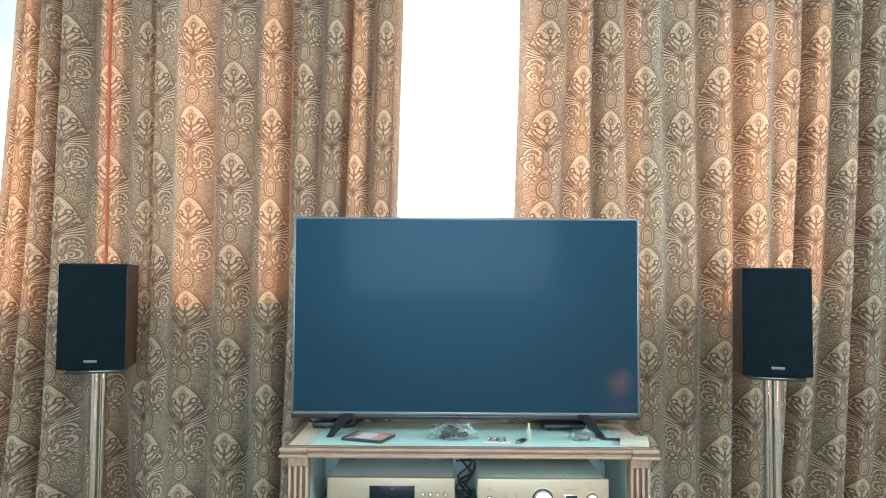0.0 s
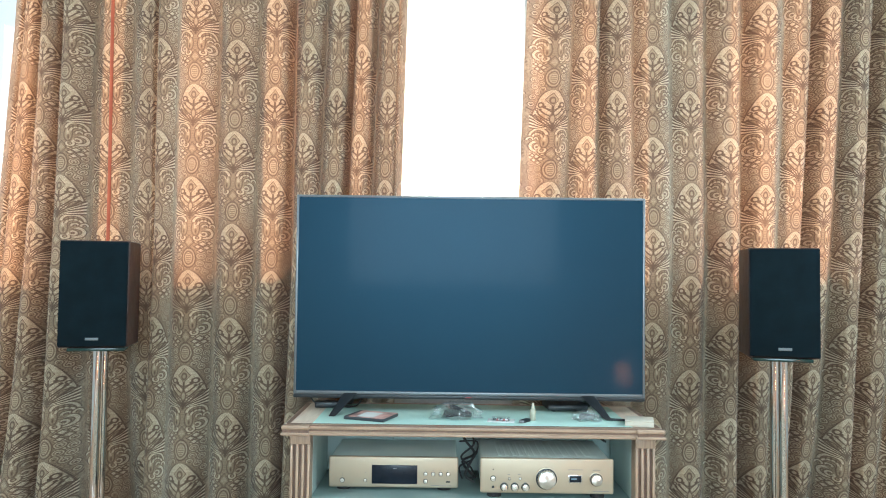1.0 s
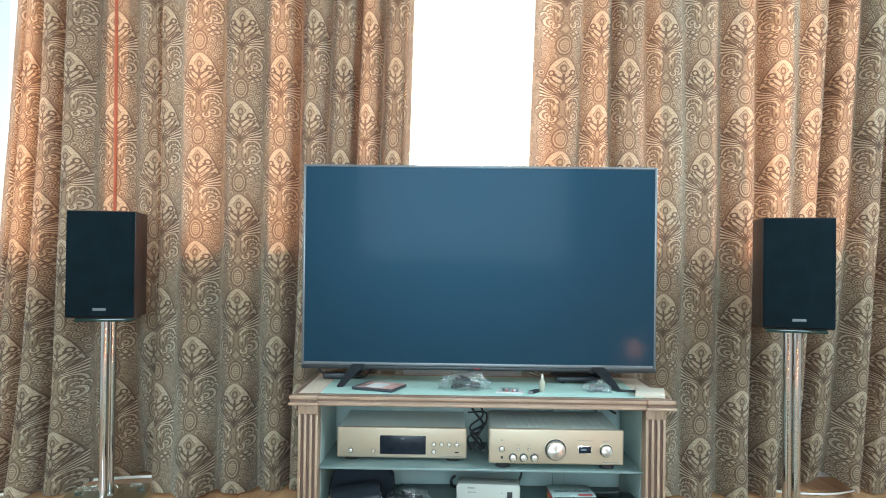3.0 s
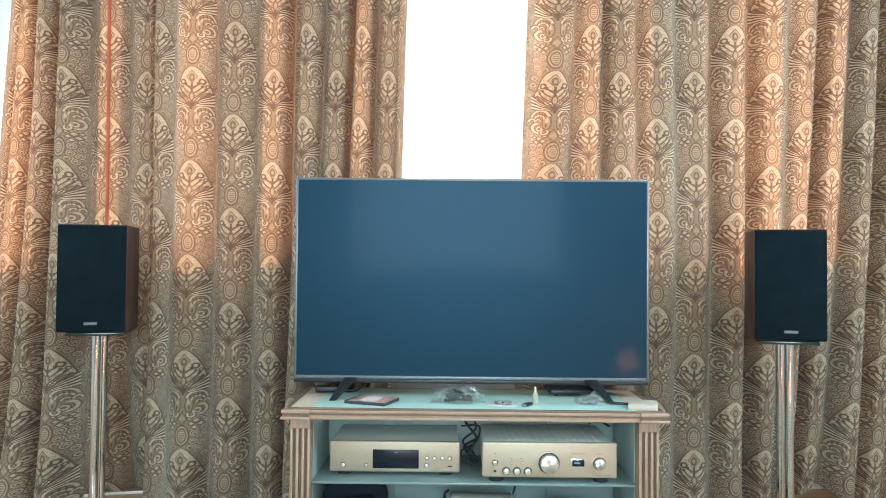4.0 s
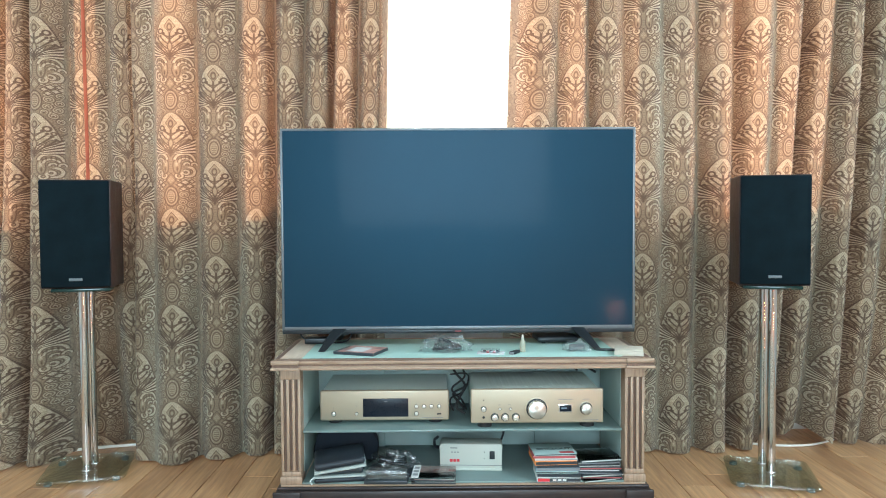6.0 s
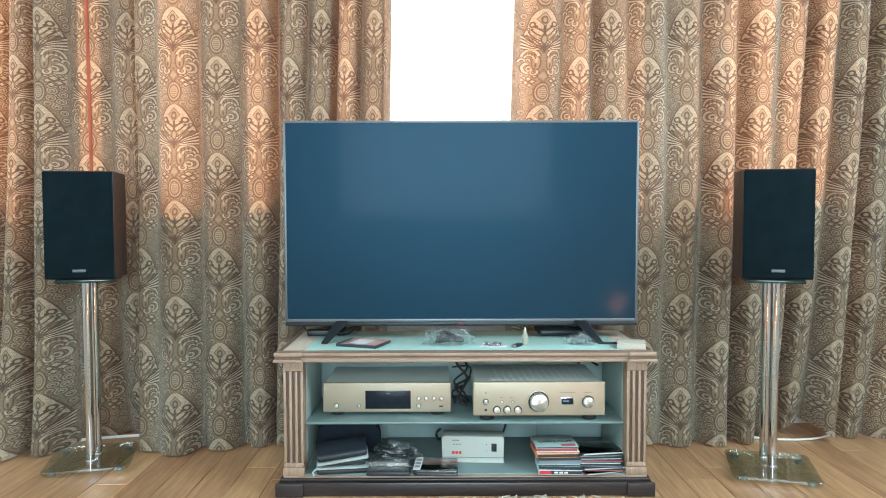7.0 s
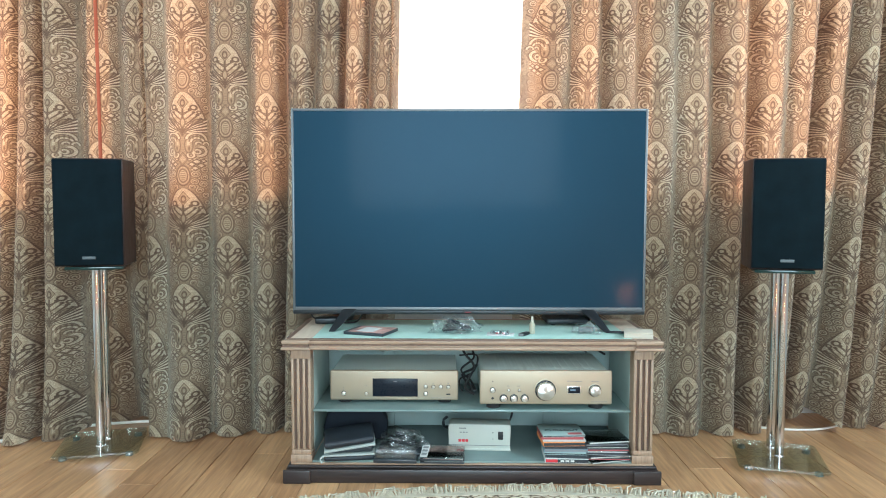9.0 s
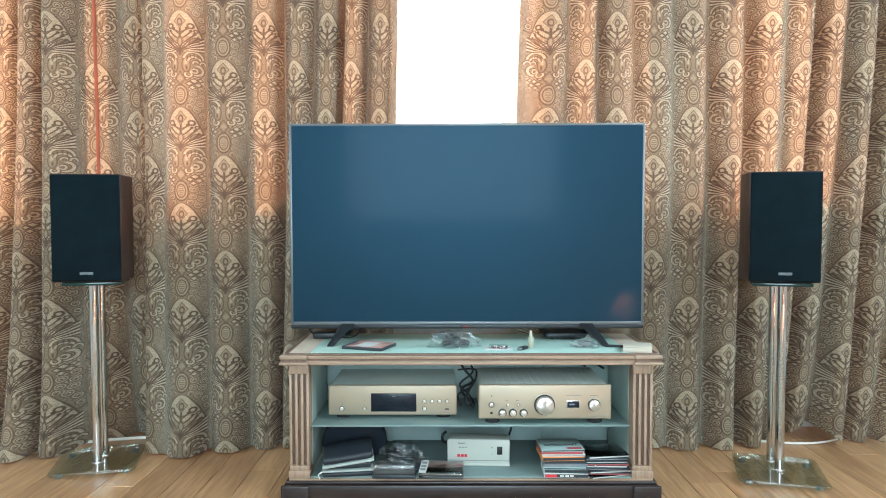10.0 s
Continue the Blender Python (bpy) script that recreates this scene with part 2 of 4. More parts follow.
def damask(name):
    """Woven damask: pale ogees with a drawn plant, a fan of leaves, scrolls and lace, in columns at half drop."""
    mat, tree, bsdf = material(name)
    uv = tree.nodes.new("ShaderNodeUVMap")
    uv.uv_map = "cloth"
    sep = tree.nodes.new("ShaderNodeSeparateXYZ")
    # threads wander a little
    wob = tree.nodes.new("ShaderNodeTexNoise")
    wob.inputs["Scale"].default_value = 30
    tree.links.new(uv.outputs[0], wob.inputs["Vector"])
    add = tree.nodes.new("ShaderNodeVectorMath")
    add.operation = "MULTIPLY_ADD"
    add.inputs[1].default_value = (0.003, 0.003, 0)
    tree.links.new(wob.outputs["Color"], add.inputs[0])
    tree.links.new(uv.outputs[0], add.inputs[2])
    tree.links.new(add.outputs[0], sep.inputs[0])
    u, v = Node_value(tree, sep.outputs[0]), Node_value(tree, sep.outputs[1])
    col = (u / COLUMN + 0.5).op("FLOOR")
    a = abs(u - col * COLUMN)
    odd = col.op("FLOORED_MODULO", 2.0)
    q = (v + odd * (REPEAT / 2)).op("FLOORED_MODULO", REPEAT)

    # lace ground: fine veins and small rings between the motifs
    def lace(scale, width):
        vor = tree.nodes.new("ShaderNodeTexVoronoi")
        vor.feature, vor.voronoi_dimensions = "DISTANCE_TO_EDGE", "2D"
        vor.inputs["Scale"].default_value = scale
        comb = tree.nodes.new("ShaderNodeCombineXYZ")
        tree.links.new(a.socket, comb.inputs[0])
        tree.links.new(q.socket, comb.inputs[1])
        tree.links.new(comb.outputs[0], vor.inputs["Vector"])
        return (Node_value(tree, vor.outputs["Distance"]) / scale - width).inside(0.0009)
    veins = lace(80.0, 0.0009)
    L = motif(a, q, veins)
    # fine figure within the threads
    L = L - lace(170.0, 0.0006) * (L * 0.26)
    # small curls that fill the plain grounds
    curl = tree.nodes.new("ShaderNodeTexVoronoi")
    curl.voronoi_dimensions = "2D"
    curl.inputs["Scale"].default_value, curl.inputs["Randomness"].default_value = 62.0, 0.75
    spot = tree.nodes.new("ShaderNodeCombineXYZ")
    tree.links.new(a.socket, spot.inputs[0])
    tree.links.new(q.socket, spot.inputs[1])
    tree.links.new(spot.outputs[0], curl.inputs["Vector"])
    far_off = Node_value(tree, curl.outputs["Distance"]) / 62.0
    curls = (abs(far_off - 0.0056) - 0.0013).inside(0.0008).most((far_off - 0.0020).inside(0.0008))
    L = L - curls * (L * 0.14) + 0.02
    # thread and wear
    tex = tree.nodes.new("ShaderNodeTexNoise")
    tex.inputs["Scale"].default_value, tex.inputs["Detail"].default_value = 420, 2
    tree.links.new(uv.outputs[0], tex.inputs["Vector"])
    stain = tree.nodes.new("ShaderNodeTexNoise")
    stain.inputs["Scale"].default_value, stain.inputs["Detail"].default_value = 5, 4
    tree.links.new(uv.outputs[0], stain.inputs["Vector"])
    weave = (u * 5200.0).op("SINE") * (v * 5200.0).op("SINE")
    L = L + (Node_value(tree, tex.outputs["Fac"]) - 0.5) * 0.34 + (Node_value(tree, stain.outputs["Fac"]) - 0.5) * 0.25
    face = ramp(tree, L.socket, CLOTH)
    # the band between the columns is woven with cooler thread, the middle with warmer
    band = (0.0645 - a).inside(0.004)
    tint = ramp(tree, (band * 0.5 + (0.034 - a).inside(0.012) * 0.5).socket, [(0.0, (1.0, 0.93, 0.84)), (0.5, (1.0, 1.0, 0.97)), (1.0, (1.0, 1.0, 1.0))])
    dye = tree.nodes.new("ShaderNodeMix")
    dye.data_type, dye.blend_type = "RGBA", "MULTIPLY"
    dye.inputs[0].default_value = 1.0
    tree.links.new(face, dye.inputs[6])
    tree.links.new(tint, dye.inputs[7])
    tree.links.new(dye.outputs[2], bsdf.inputs["Base Color"])
    bsdf.inputs["Roughness"].default_value = 0.62
    bsdf.inputs["Sheen Weight"].default_value = 0.15
    bump(tree, bsdf, (Node_value(tree, tex.outputs["Fac"]) + weave * 0.3).socket, 0.0012, 0.6)
    back = tree.nodes.new("ShaderNodeBsdfTranslucent")
    tree.links.new(ramp(tree, L.socket, LINING), back.inputs["Color"])
    mix = tree.nodes.new("ShaderNodeMixShader")
    # the cool band is the denser weave and lets less light through
    tree.links.new((band * -0.14 + 0.38).socket, mix.inputs[0])
    tree.links.new(bsdf.outputs[0], mix.inputs[1])
    tree.links.new(back.outputs[0], mix.inputs[2])
    tree.links.new(mix.outputs[0], tree.nodes["Material Output"].inputs["Surface"])
    return mat


CLOTH = [(0.05, (0.052, 0.042, 0.030)), (0.5, (0.35, 0.302, 0.215)), (0.95, (0.88, 0.82, 0.63))]
LINING = [(0.05, (0.22, 0.082, 0.036)), (0.5, (0.42, 0.168, 0.070)), (0.95, (0.52, 0.232, 0.100))]


def screen_material():
    """A dark panel under a smooth anti-glare film."""
    mat, tree, bsdf = material("black_screen")
    tree.links.new(ramp(tree, noise_socket(tree, 3, 2), [(0.3, (0.006, 0.015, 0.023)), (0.7, (0.007, 0.018, 0.027))]), bsdf.inputs["Base Color"])
    bsdf.inputs["Roughness"].default_value = 0.42
    bsdf.inputs["Specular IOR Level"].default_value = 0.38
    bsdf.inputs["Specular Tint"].default_value = (0.32, 0.66, 1.0, 1)
    bsdf.inputs["Coat Weight"].default_value = 0.032
    bsdf.inputs["Coat Roughness"].default_value = 0.08
    return mat


M_CLOTH = damask("damask_cloth")

def lining_material():
    mat, tree, bsdf = material("rust_lining")
    tint = ramp(tree, noise_socket(tree, 60, 4, (1, 1, 0.1)), [(0.3, (0.30, 0.055, 0.02)), (0.7, (0.48, 0.11, 0.045))])
    tree.links.new(tint, bsdf.inputs["Base Color"])
    bsdf.inputs["Roughness"].default_value = 0.7
    return mat


M_LINING = lining_material()
M_WALL = plain("wall_paint", (0.72, 0.73, 0.72), 0.85, vary=0.05, scale=8)
M_CEIL = plain("ceiling_paint", (0.86, 0.86, 0.84), 0.9, vary=0.03, scale=6)
M_FRAME = plain("window_plastic", (0.78, 0.78, 0.76), 0.35, vary=0.04)
M_PANE = glass("window_glass", (1, 1, 1))
M_PLANK = wood("oak_plank", (0.27, 0.135, 0.060), (0.60, 0.36, 0.175), 1, 1.0, 0.38, True, 0.25)
# joints coloured pale to stand for light caught on the plank bevels
M_GAP = plain("bevel_gleam_joint", (0.50, 0.38, 0.25), 0.7)
M_GROUND = plain("outside_paving", (0.3, 0.29, 0.27), 0.9, scale=2)
M_OAK = wood("washed_oak", (0.21, 0.135, 0.083), (0.44, 0.31, 0.21), 2, 2.0, 0.5)
M_OAK_X = wood("washed_oak_rail", (0.21, 0.135, 0.083), (0.44, 0.31, 0.21), 0, 2.0, 0.5)
M_OAK_PALE = wood("bleached_oak", (0.42, 0.33, 0.24), (0.66, 0.55, 0.43), 1, 2.0, 0.5)
# dark wood of the inlays, also the painted shade in the moulding's recess
M_GROOVE = wood("dark_strip_wood", (0.10, 0.055, 0.035), (0.2, 0.12, 0.08), 2, 2.0, 0.55)
M_WENGE = wood("dark_plinth", (0.014, 0.010, 0.010), (0.042, 0.029, 0.026), 0, 1.5, 0.4)
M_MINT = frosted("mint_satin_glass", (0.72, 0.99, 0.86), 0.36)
# inner glass darker than the top: the cabinet's inside shade is in its colour
M_MINT_SIDE = frosted("shaded_satin_glass", (0.47, 0.56, 0.525), 0.3)
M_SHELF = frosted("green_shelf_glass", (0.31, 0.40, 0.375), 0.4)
M_CHAMP = plain("champagne_metal", (0.45, 0.38, 0.275), 0.42, 0.5, 0.03, 12, 0.0001)
# silver, with the mint light from the glass top put into its colour
M_CASE = plain("mint_lit_silver_case", (0.80, 0.90, 0.83), 0.4, 0.0, 0.03, 12, 0.0001)
M_CHROME = plain("polished_chrome", (0.62, 0.62, 0.61), 0.1, 1.0, 0.02, 10, 0)
M_STEEL = plain("brushed_steel", (0.74, 0.73, 0.70), 0.25, 1.0, 0.04, 40, 0.0001)
M_BUTTON = plain("satin_button", (0.72, 0.70, 0.64), 0.30, 0.9, 0.02, 30, 0)


def turned_metal():
    """Aluminium faced on a lathe: fine rings that spread the highlight into two fans."""
    mat, tree, bsdf = material("turned_aluminium")
    tree.links.new(ramp(tree, noise_socket(tree, 80, 3), [(0.3, (0.60, 0.59, 0.55)), (0.7, (0.72, 0.71, 0.67))]), bsdf.inputs["Base Color"])
    bsdf.inputs["Metallic"].default_value = 1.0
    bsdf.inputs["Roughness"].default_value = 0.34
    bsdf.inputs["Anisotropic"].default_value = 0.85
    way = tree.nodes.new("ShaderNodeTangent")
    way.direction_type, way.axis = "RADIAL", "Y"
    tree.links.new(way.outputs[0], bsdf.inputs["Tangent"])
    return mat


M_TURNED = turned_metal()
M_COVER = plain("pale_green_cover", (0.36, 0.45, 0.42), 0.4, vary=0.12, scale=40)
M_BLACK = plain("black_plastic", (0.012, 0.014, 0.016), 0.4, vary=0.2)
M_RUBBER = plain("black_rubber", (0.02, 0.02, 0.02), 0.8, vary=0.2)
M_GRILLE = plain("black_speaker_cloth", (0.004, 0.009, 0.012), 0.95, vary=0.25, scale=60, grain=0.0006, spec=0.12)
M_CHERRY = wood("dark_cherry_veneer", (0.020, 0.009, 0.007), (0.052, 0.022, 0.017), 2, 1.5, 0.4, coat=0.0)
M_BEZEL = plain("grey_bezel", (0.15, 0.16, 0.165), 0.4, 0.6, 0.04)
M_SCREEN = screen_material()
M_DISPLAY = plain("dark_display", (0.008, 0.012, 0.02), 0.3, spec=0.25, vary=0.1, grain=0)
M_CLEAR_GREEN = thin_glass("green_tinted_glass", (0.86, 0.91, 0.88))
M_DARK_GLASS = plain("dark_green_glass", (0.012, 0.03, 0.026), 0.12, vary=0.1, grain=0)
M_PLATE = plain("grey_plate", (0.13, 0.145, 0.15), 0.55, 0.2)
M_DULL_RED = plain("dull_red_mark", (0.20, 0.02, 0.025), 0.5)
M_PADS = plain("clear_pad", (0.16, 0.18, 0.17), 0.4)
M_WHITE = plain("white_plastic", (0.50, 0.52, 0.455), 0.45, vary=0.03)
M_CREAM = plain("cream_card", (0.50, 0.45, 0.36), 0.7, vary=0.05)
M_PAPER = plain("white_paper", (0.6, 0.6, 0.57), 0.75, vary=0.05)
M_RED = plain("red_print", (0.55, 0.03, 0.04), 0.5)
M_ORANGE = plain("orange_sleeve", (0.75, 0.26, 0.06), 0.5)
M_PINK = plain("dusky_red_sleeve", (0.34, 0.07, 0.07), 0.5)
M_BLUE = plain("slate_sleeve", (0.14, 0.2, 0.25), 0.45)
M_DARK_SLEEVE = plain("dark_sleeve", (0.03, 0.035, 0.04), 0.35)
M_GREY_PRINT = plain("grey_print", (0.2, 0.2, 0.2), 0.6)
M_LEATHER = plain("black_leatherette", (0.016, 0.02, 0.026), 0.5, vary=0.25, scale=40, grain=0.001)
M_FELT = plain("black_felt", (0.010, 0.014, 0.022), 0.95, vary=0.2, scale=40, grain=0.001)
M_ZIP = plain("pale_zip_tape", (0.36, 0.39, 0.36), 0.55)
M_PHOTO = plain("printed_cover", (0.42, 0.24, 0.2), 0.35, vary=0.6, scale=120)
M_AMBER = plain("cloudy_bottle", (0.36, 0.35, 0.26), 0.3, vary=0.08)
M_CABLE_WHITE = plain("white_cable", (0.78, 0.75, 0.68), 0.5)
M_WOOL = plain("cream_wool", (0.52, 0.47, 0.36), 0.95, vary=0.15, scale=60, grain=0.002)


def film_material():
    """Thin crumpled clear film."""
    mat, tree, bsdf = material("crumpled_film")
    shine, clear, mix = (tree.nodes.new("ShaderNode" + k) for k in ("BsdfGlossy", "BsdfTransparent", "MixShader"))
    shine.inputs["Roughness"].default_value = 0.26
    clear.inputs["Color"].default_value = (0.93, 0.95, 0.95, 1)
    bump(tree, shine, noise_socket(tree, 45, 4), 0.006, 1.0)
    mix.inputs[0].default_value = 0.17
    tree.links.new(clear.outputs[0], mix.inputs[1])
    tree.links.new(shine.outputs[0], mix.inputs[2])
    tree.links.new(mix.outputs[0], tree.nodes["Material Output"].inputs["Surface"])
    return mat


def glow_material():
    mat, tree, bsdf = material("lit_salt")
    tree.links.new(ramp(tree, noise_socket(tree, 14, 4), [(0.3, (0.8, 0.16, 0.04)), (0.7, (1.0, 0.42, 0.16))]), bsdf.inputs["Emission Color"])
    bsdf.inputs["Base Color"].default_value = (0.7, 0.3, 0.15, 1)
    bsdf.inputs["Emission Strength"].default_value = 95.0
    return mat


M_GLOW = glow_material()
M_FILM = film_material()
M_CLEAR_CASE = glass("clear_plastic", (0.9, 0.94, 0.93), 0.05)


def rug_material():
    mat, tree, bsdf = material("patterned_rug")
    vor = tree.nodes.new("ShaderNodeTexVoronoi")
    vor.feature = "DISTANCE_TO_EDGE"
    vor.inputs["Scale"].default_value = 34
    tc = tree.nodes.new("ShaderNodeTexCoord")
    mp = tree.nodes.new("ShaderNodeMapping")
    mp.inputs["Scale"].default_value = (1, 2.2, 1)
    tree.links.new(tc.outputs["Object"], mp.inputs["Vector"])
    tree.links.new(mp.outputs[0], vor.inputs["Vector"])
    f = Node_value(tree, vor.outputs["Distance"]) * 2.2 + Node_value(tree, noise_socket(tree, 30, 4)) * 0.8 - 0.25
    tree.links.new(ramp(tree, f.socket, [(0.15, (0.1, 0.075, 0.05)), (0.32, (0.33, 0.24, 0.15)), (0.5, (0.6, 0.53, 0.41)), (0.8, (0.66, 0.6, 0.48))]), bsdf.inputs["Base Color"])
    bsdf.inputs["Roughness"].default_value = 0.95
    bump(tree, bsdf, noise_socket(tree, 500, 3), 0.003, 0.8)
    return mat


M_RUG = rug_material()

# ---- mesh helpers ----
def block(x0, y0, z0, x1, y1, z1, bevel=0.0, steps=2, bm=None):
    """A box between two corners with rounded edges; joined to bm if given."""
    made = bmesh.new()
    bmesh.ops.create_cube(made, size=1.0)
    size = Vector((x1 - x0, y1 - y0, z1 - z0))
    for vert in made.verts:
        vert.co = Vector((vert.co.x * size.x, vert.co.y * size.y, vert.co.z * size.z)) + Vector(((x0 + x1) / 2, (y0 + y1) / 2, (z0 + z1) / 2))
    if bevel > 0:
        bmesh.ops.bevel(made, geom=made.edges[:], offset=min(bevel, 0.45 * min(size)), segments=steps, affect="EDGES", profile=0.5)
    return join(bm, made)


def join(bm, made):
    if bm is None:
        return made
    mesh = bpy.data.meshes.new("join")
    made.to_mesh(mesh)
    made.free()
    bm.from_mesh(mesh)
    bpy.data.meshes.remove(mesh)
    return bm


def rod(p, q, r0, r1=None, sides=20, bevel=0.0, bm=None):
    """A round bar from p to q, radius r0 to r1."""
    made = bmesh.new()
    p, q = Vector(p), Vector(q)
    r1 = r0 if r1 is None else r1
    bmesh.ops.create_cone(made, cap_ends=True, segments=sides, radius1=r0, radius2=r1, depth=(q - p).length)
    if bevel > 0:
        rims = [e for e in made.edges if abs(e.verts[0].co.z - e.verts[1].co.z) < 1e-6]
        bmesh.ops.bevel(made, geom=rims, offset=bevel, segments=2, affect="EDGES", profile=0.5)
    m = Matrix.Translation((p + q) / 2) @ (q - p).to_track_quat("Z", "Y").to_matrix().to_4x4()
    bmesh.ops.transform(made, matrix=m, verts=made.verts)
    return join(bm, made)


def prism(outline, depth, bevel=0.0, bm=None):
    """An outline of (x, z) pairs drawn out along y by depth."""
    made = bmesh.new()
    face = made.faces.new([made.verts.new((x, 0, z)) for x, z in outline])
    grown = bmesh.ops.extrude_face_region(made, geom=[face])
    for item in grown["geom"]:
        if isinstance(item, bmesh.types.BMVert):
            item.co.y += depth
    bmesh.ops.recalc_face_normals(made, faces=made.faces)
    if bevel > 0:
        bmesh.ops.bevel(made, geom=made.edges[:], offset=bevel, segments=2, affect="EDGES", profile=0.5)
    return join(bm, made)


def move(bm, m):
    bmesh.ops.transform(bm, matrix=m, verts=bm.verts)
    return bm


def tube(points, r, sides=8, bm=None):
    """A bent round cable through the points, smoothed."""
    pts = [Vector(p) for p in points]
    line = []
    for i in range(len(pts) - 1):
        p0, p1, p2, p3 = pts[max(i - 1, 0)], pts[i], pts[i + 1], pts[min(i + 2, len(pts) - 1)]
        for k in range(6):
            s = k / 6
            line.append(0.5 * ((2 * p1) + (p2 - p0) * s + (2 * p0 - 5 * p1 + 4 * p2 - p3) * s * s + (3 * p1 - p0 - 3 * p2 + p3) * s ** 3))
    line.append(pts[-1])
    made = bmesh.new()
    rings = []
    for i, c in enumerate(line):
        way = (line[min(i + 1, len(line) - 1)] - line[max(i - 1, 0)]).normalized()
        side = way.cross(Vector((0.13, 0.2, 0.97))).normalized()
        up = side.cross(way)
        rings.append([made.verts.new(c + (side * math.cos(6.2832 * k / sides) + up * math.sin(6.2832 * k / sides)) * r) for k in range(sides)])
    for one, two in zip(rings, rings[1:]):
        for k in range(sides):
            made.faces.new((one[k], one[(k + 1) % sides], two[(k + 1) % sides], two[k]))
    made.faces.new(rings[0][::-1])
    made.faces.new(rings[-1])
    return join(bm, made)


def mesh_of(name, bm, mat, smooth=True):
    mesh = bpy.data.meshes.new(name)
    bmesh.ops.recalc_face_normals(bm, faces=bm.faces)
    bm.to_mesh(mesh)
    bm.free()
    mesh.materials.append(mat)
    if smooth:
        mesh.polygons.foreach_set("use_smooth", [True] * len(mesh.polygons))
        mesh.set_sharp_from_angle(angle=radians(35))
    return mesh


def part(name, bm, mat, parent, label=""):
    ob = new(name, mesh_of(name, bm, mat))
    ob.parent = parent
    if label:
        tagged(ob, label)
    return ob


def thing(name, m, label, category, group="", kind=""):
    root = new(name)
    root.empty_display_size = 0.05
    root.matrix_world = m
    return tagged(root, label, category, group, kind)


def solid(name, bm, mat, label="", category="", kind="structure"):
    return tagged(new(name, mesh_of(name, bm, mat)), label, category, kind=kind)


# ---- the room ----
WEST, EAST, SOUTH, NORTH, TOP = -2.9, 2.6, -3.4, 3.14, 2.75
DEEP = 0.28                                   # thickness of the walls
WIN_X0, WIN_X1, WIN_Z0, WIN_Z1 = -2.35, 1.52, 1.06, 2.45


def wall_with_hole(name, axis, at, out, lo, hi, hole, label):
    """A wall along an axis with one opening (from, to, sill, head)."""
    bm = bmesh.new()
    a0, a1, b0, b1 = hole
    for p0, p1, z0, z1 in ((lo, a0, 0, TOP), (a1, hi, 0, TOP), (a0, a1, 0, b0), (a0, a1, b1, TOP)):
        n, f = min(at, at + out), max(at, at + out)
        if axis == "x":
            block(p0, n, z0, p1, f, z1, bm=bm)
        else:
            block(n, p0, z0, f, p1, z1, bm=bm)
    return solid(name, bm, M_WALL, label, "wall")


wall_with_hole("wall_north", "x", NORTH, DEEP, WEST - DEEP, EAST + DEEP, (WIN_X0, WIN_X1, WIN_Z0, WIN_Z1), "pale grey painted wall with a wide window behind curtains")
wall_with_hole("wall_south", "x", SOUTH, -DEEP, WEST - DEEP, EAST + DEEP, (-1.3, 1.3, 0.8, 2.4), "pale grey painted wall with a window")
wall_with_hole("wall_west", "y", WEST, -DEEP, SOUTH, NORTH, (0.0, 2.0, 1.6, 2.64), "pale grey painted wall with a window")
wall_with_hole("wall_east", "y", EAST, DEEP, SOUTH, NORTH, (0.0, 2.0, 1.6, 2.64), "pale grey painted wall with a window")
solid("ceiling", block(WEST - DEEP, SOUTH - DEEP, TOP, EAST + DEEP, NORTH + DEEP, TOP + 0.2), M_CEIL, "plain white painted ceiling", "ceiling")
solid("ground", block(-400, -400, -3.3, 400, 400, -3.0), M_GROUND, "grey paving outside the house", "ground")
floor = solid("floor", block(WEST - DEEP, SOUTH - DEEP, -0.2, EAST + DEEP, NORTH + DEEP, -0.006), M_GAP, "oiled oak plank floor with fine joints", "floor")
bm = block(WEST, NORTH - 0.018, 0, EAST, NORTH, 0.075, 0.004)
solid("baseboard", bm, M_FRAME, "white baseboard along the window wall", "baseboard")


def window(name, axis, at, a0, a1, b0, b1, posts, label):
    """A plastic window in its opening: outer frame, posts, panes."""
    root = thing(name, Matrix.Identity(4), label, "window", kind="structure")
    n, f = at - 0.035, at + 0.035

    def bar(p0, p1, z0, z1, bm=None):
        return block(p0, n, z0, p1, f, z1, 0.006, 2, bm) if axis == "x" else block(n, p0, z0, f, p1, z1, 0.006, 2, bm)
    bm = bar(a0, a0 + 0.07, b0, b1)
    bar(a1 - 0.07, a1, b0, b1, bm)
    bar(a0 + 0.07, a1 - 0.07, b0, b0 + 0.07, bm)
    bar(a0 + 0.07, a1 - 0.07, b1 - 0.07, b1, bm)
    part("window_frame", bm, M_FRAME, root)
    edges = [a0 + 0.07]
    for p, w in posts:
        part("hidden_post", bar(p - w, p + w, b0 + 0.07, b1 - 0.07), M_FRAME, root)
        edges += [p - w, p + w]
    edges.append(a1 - 0.07)
    for p0, p1 in zip(edges[::2], edges[1::2]):
        bm = block(p0, at - 0.003, b0 + 0.07, p1, at + 0.003, b1 - 0.07) if axis == "x" else block(at - 0.003, p0, b0 + 0.07, at + 0.003, p1, b1 - 0.07)
        part("pane", bm, M_PANE, root).visible_shadow = False
    return root


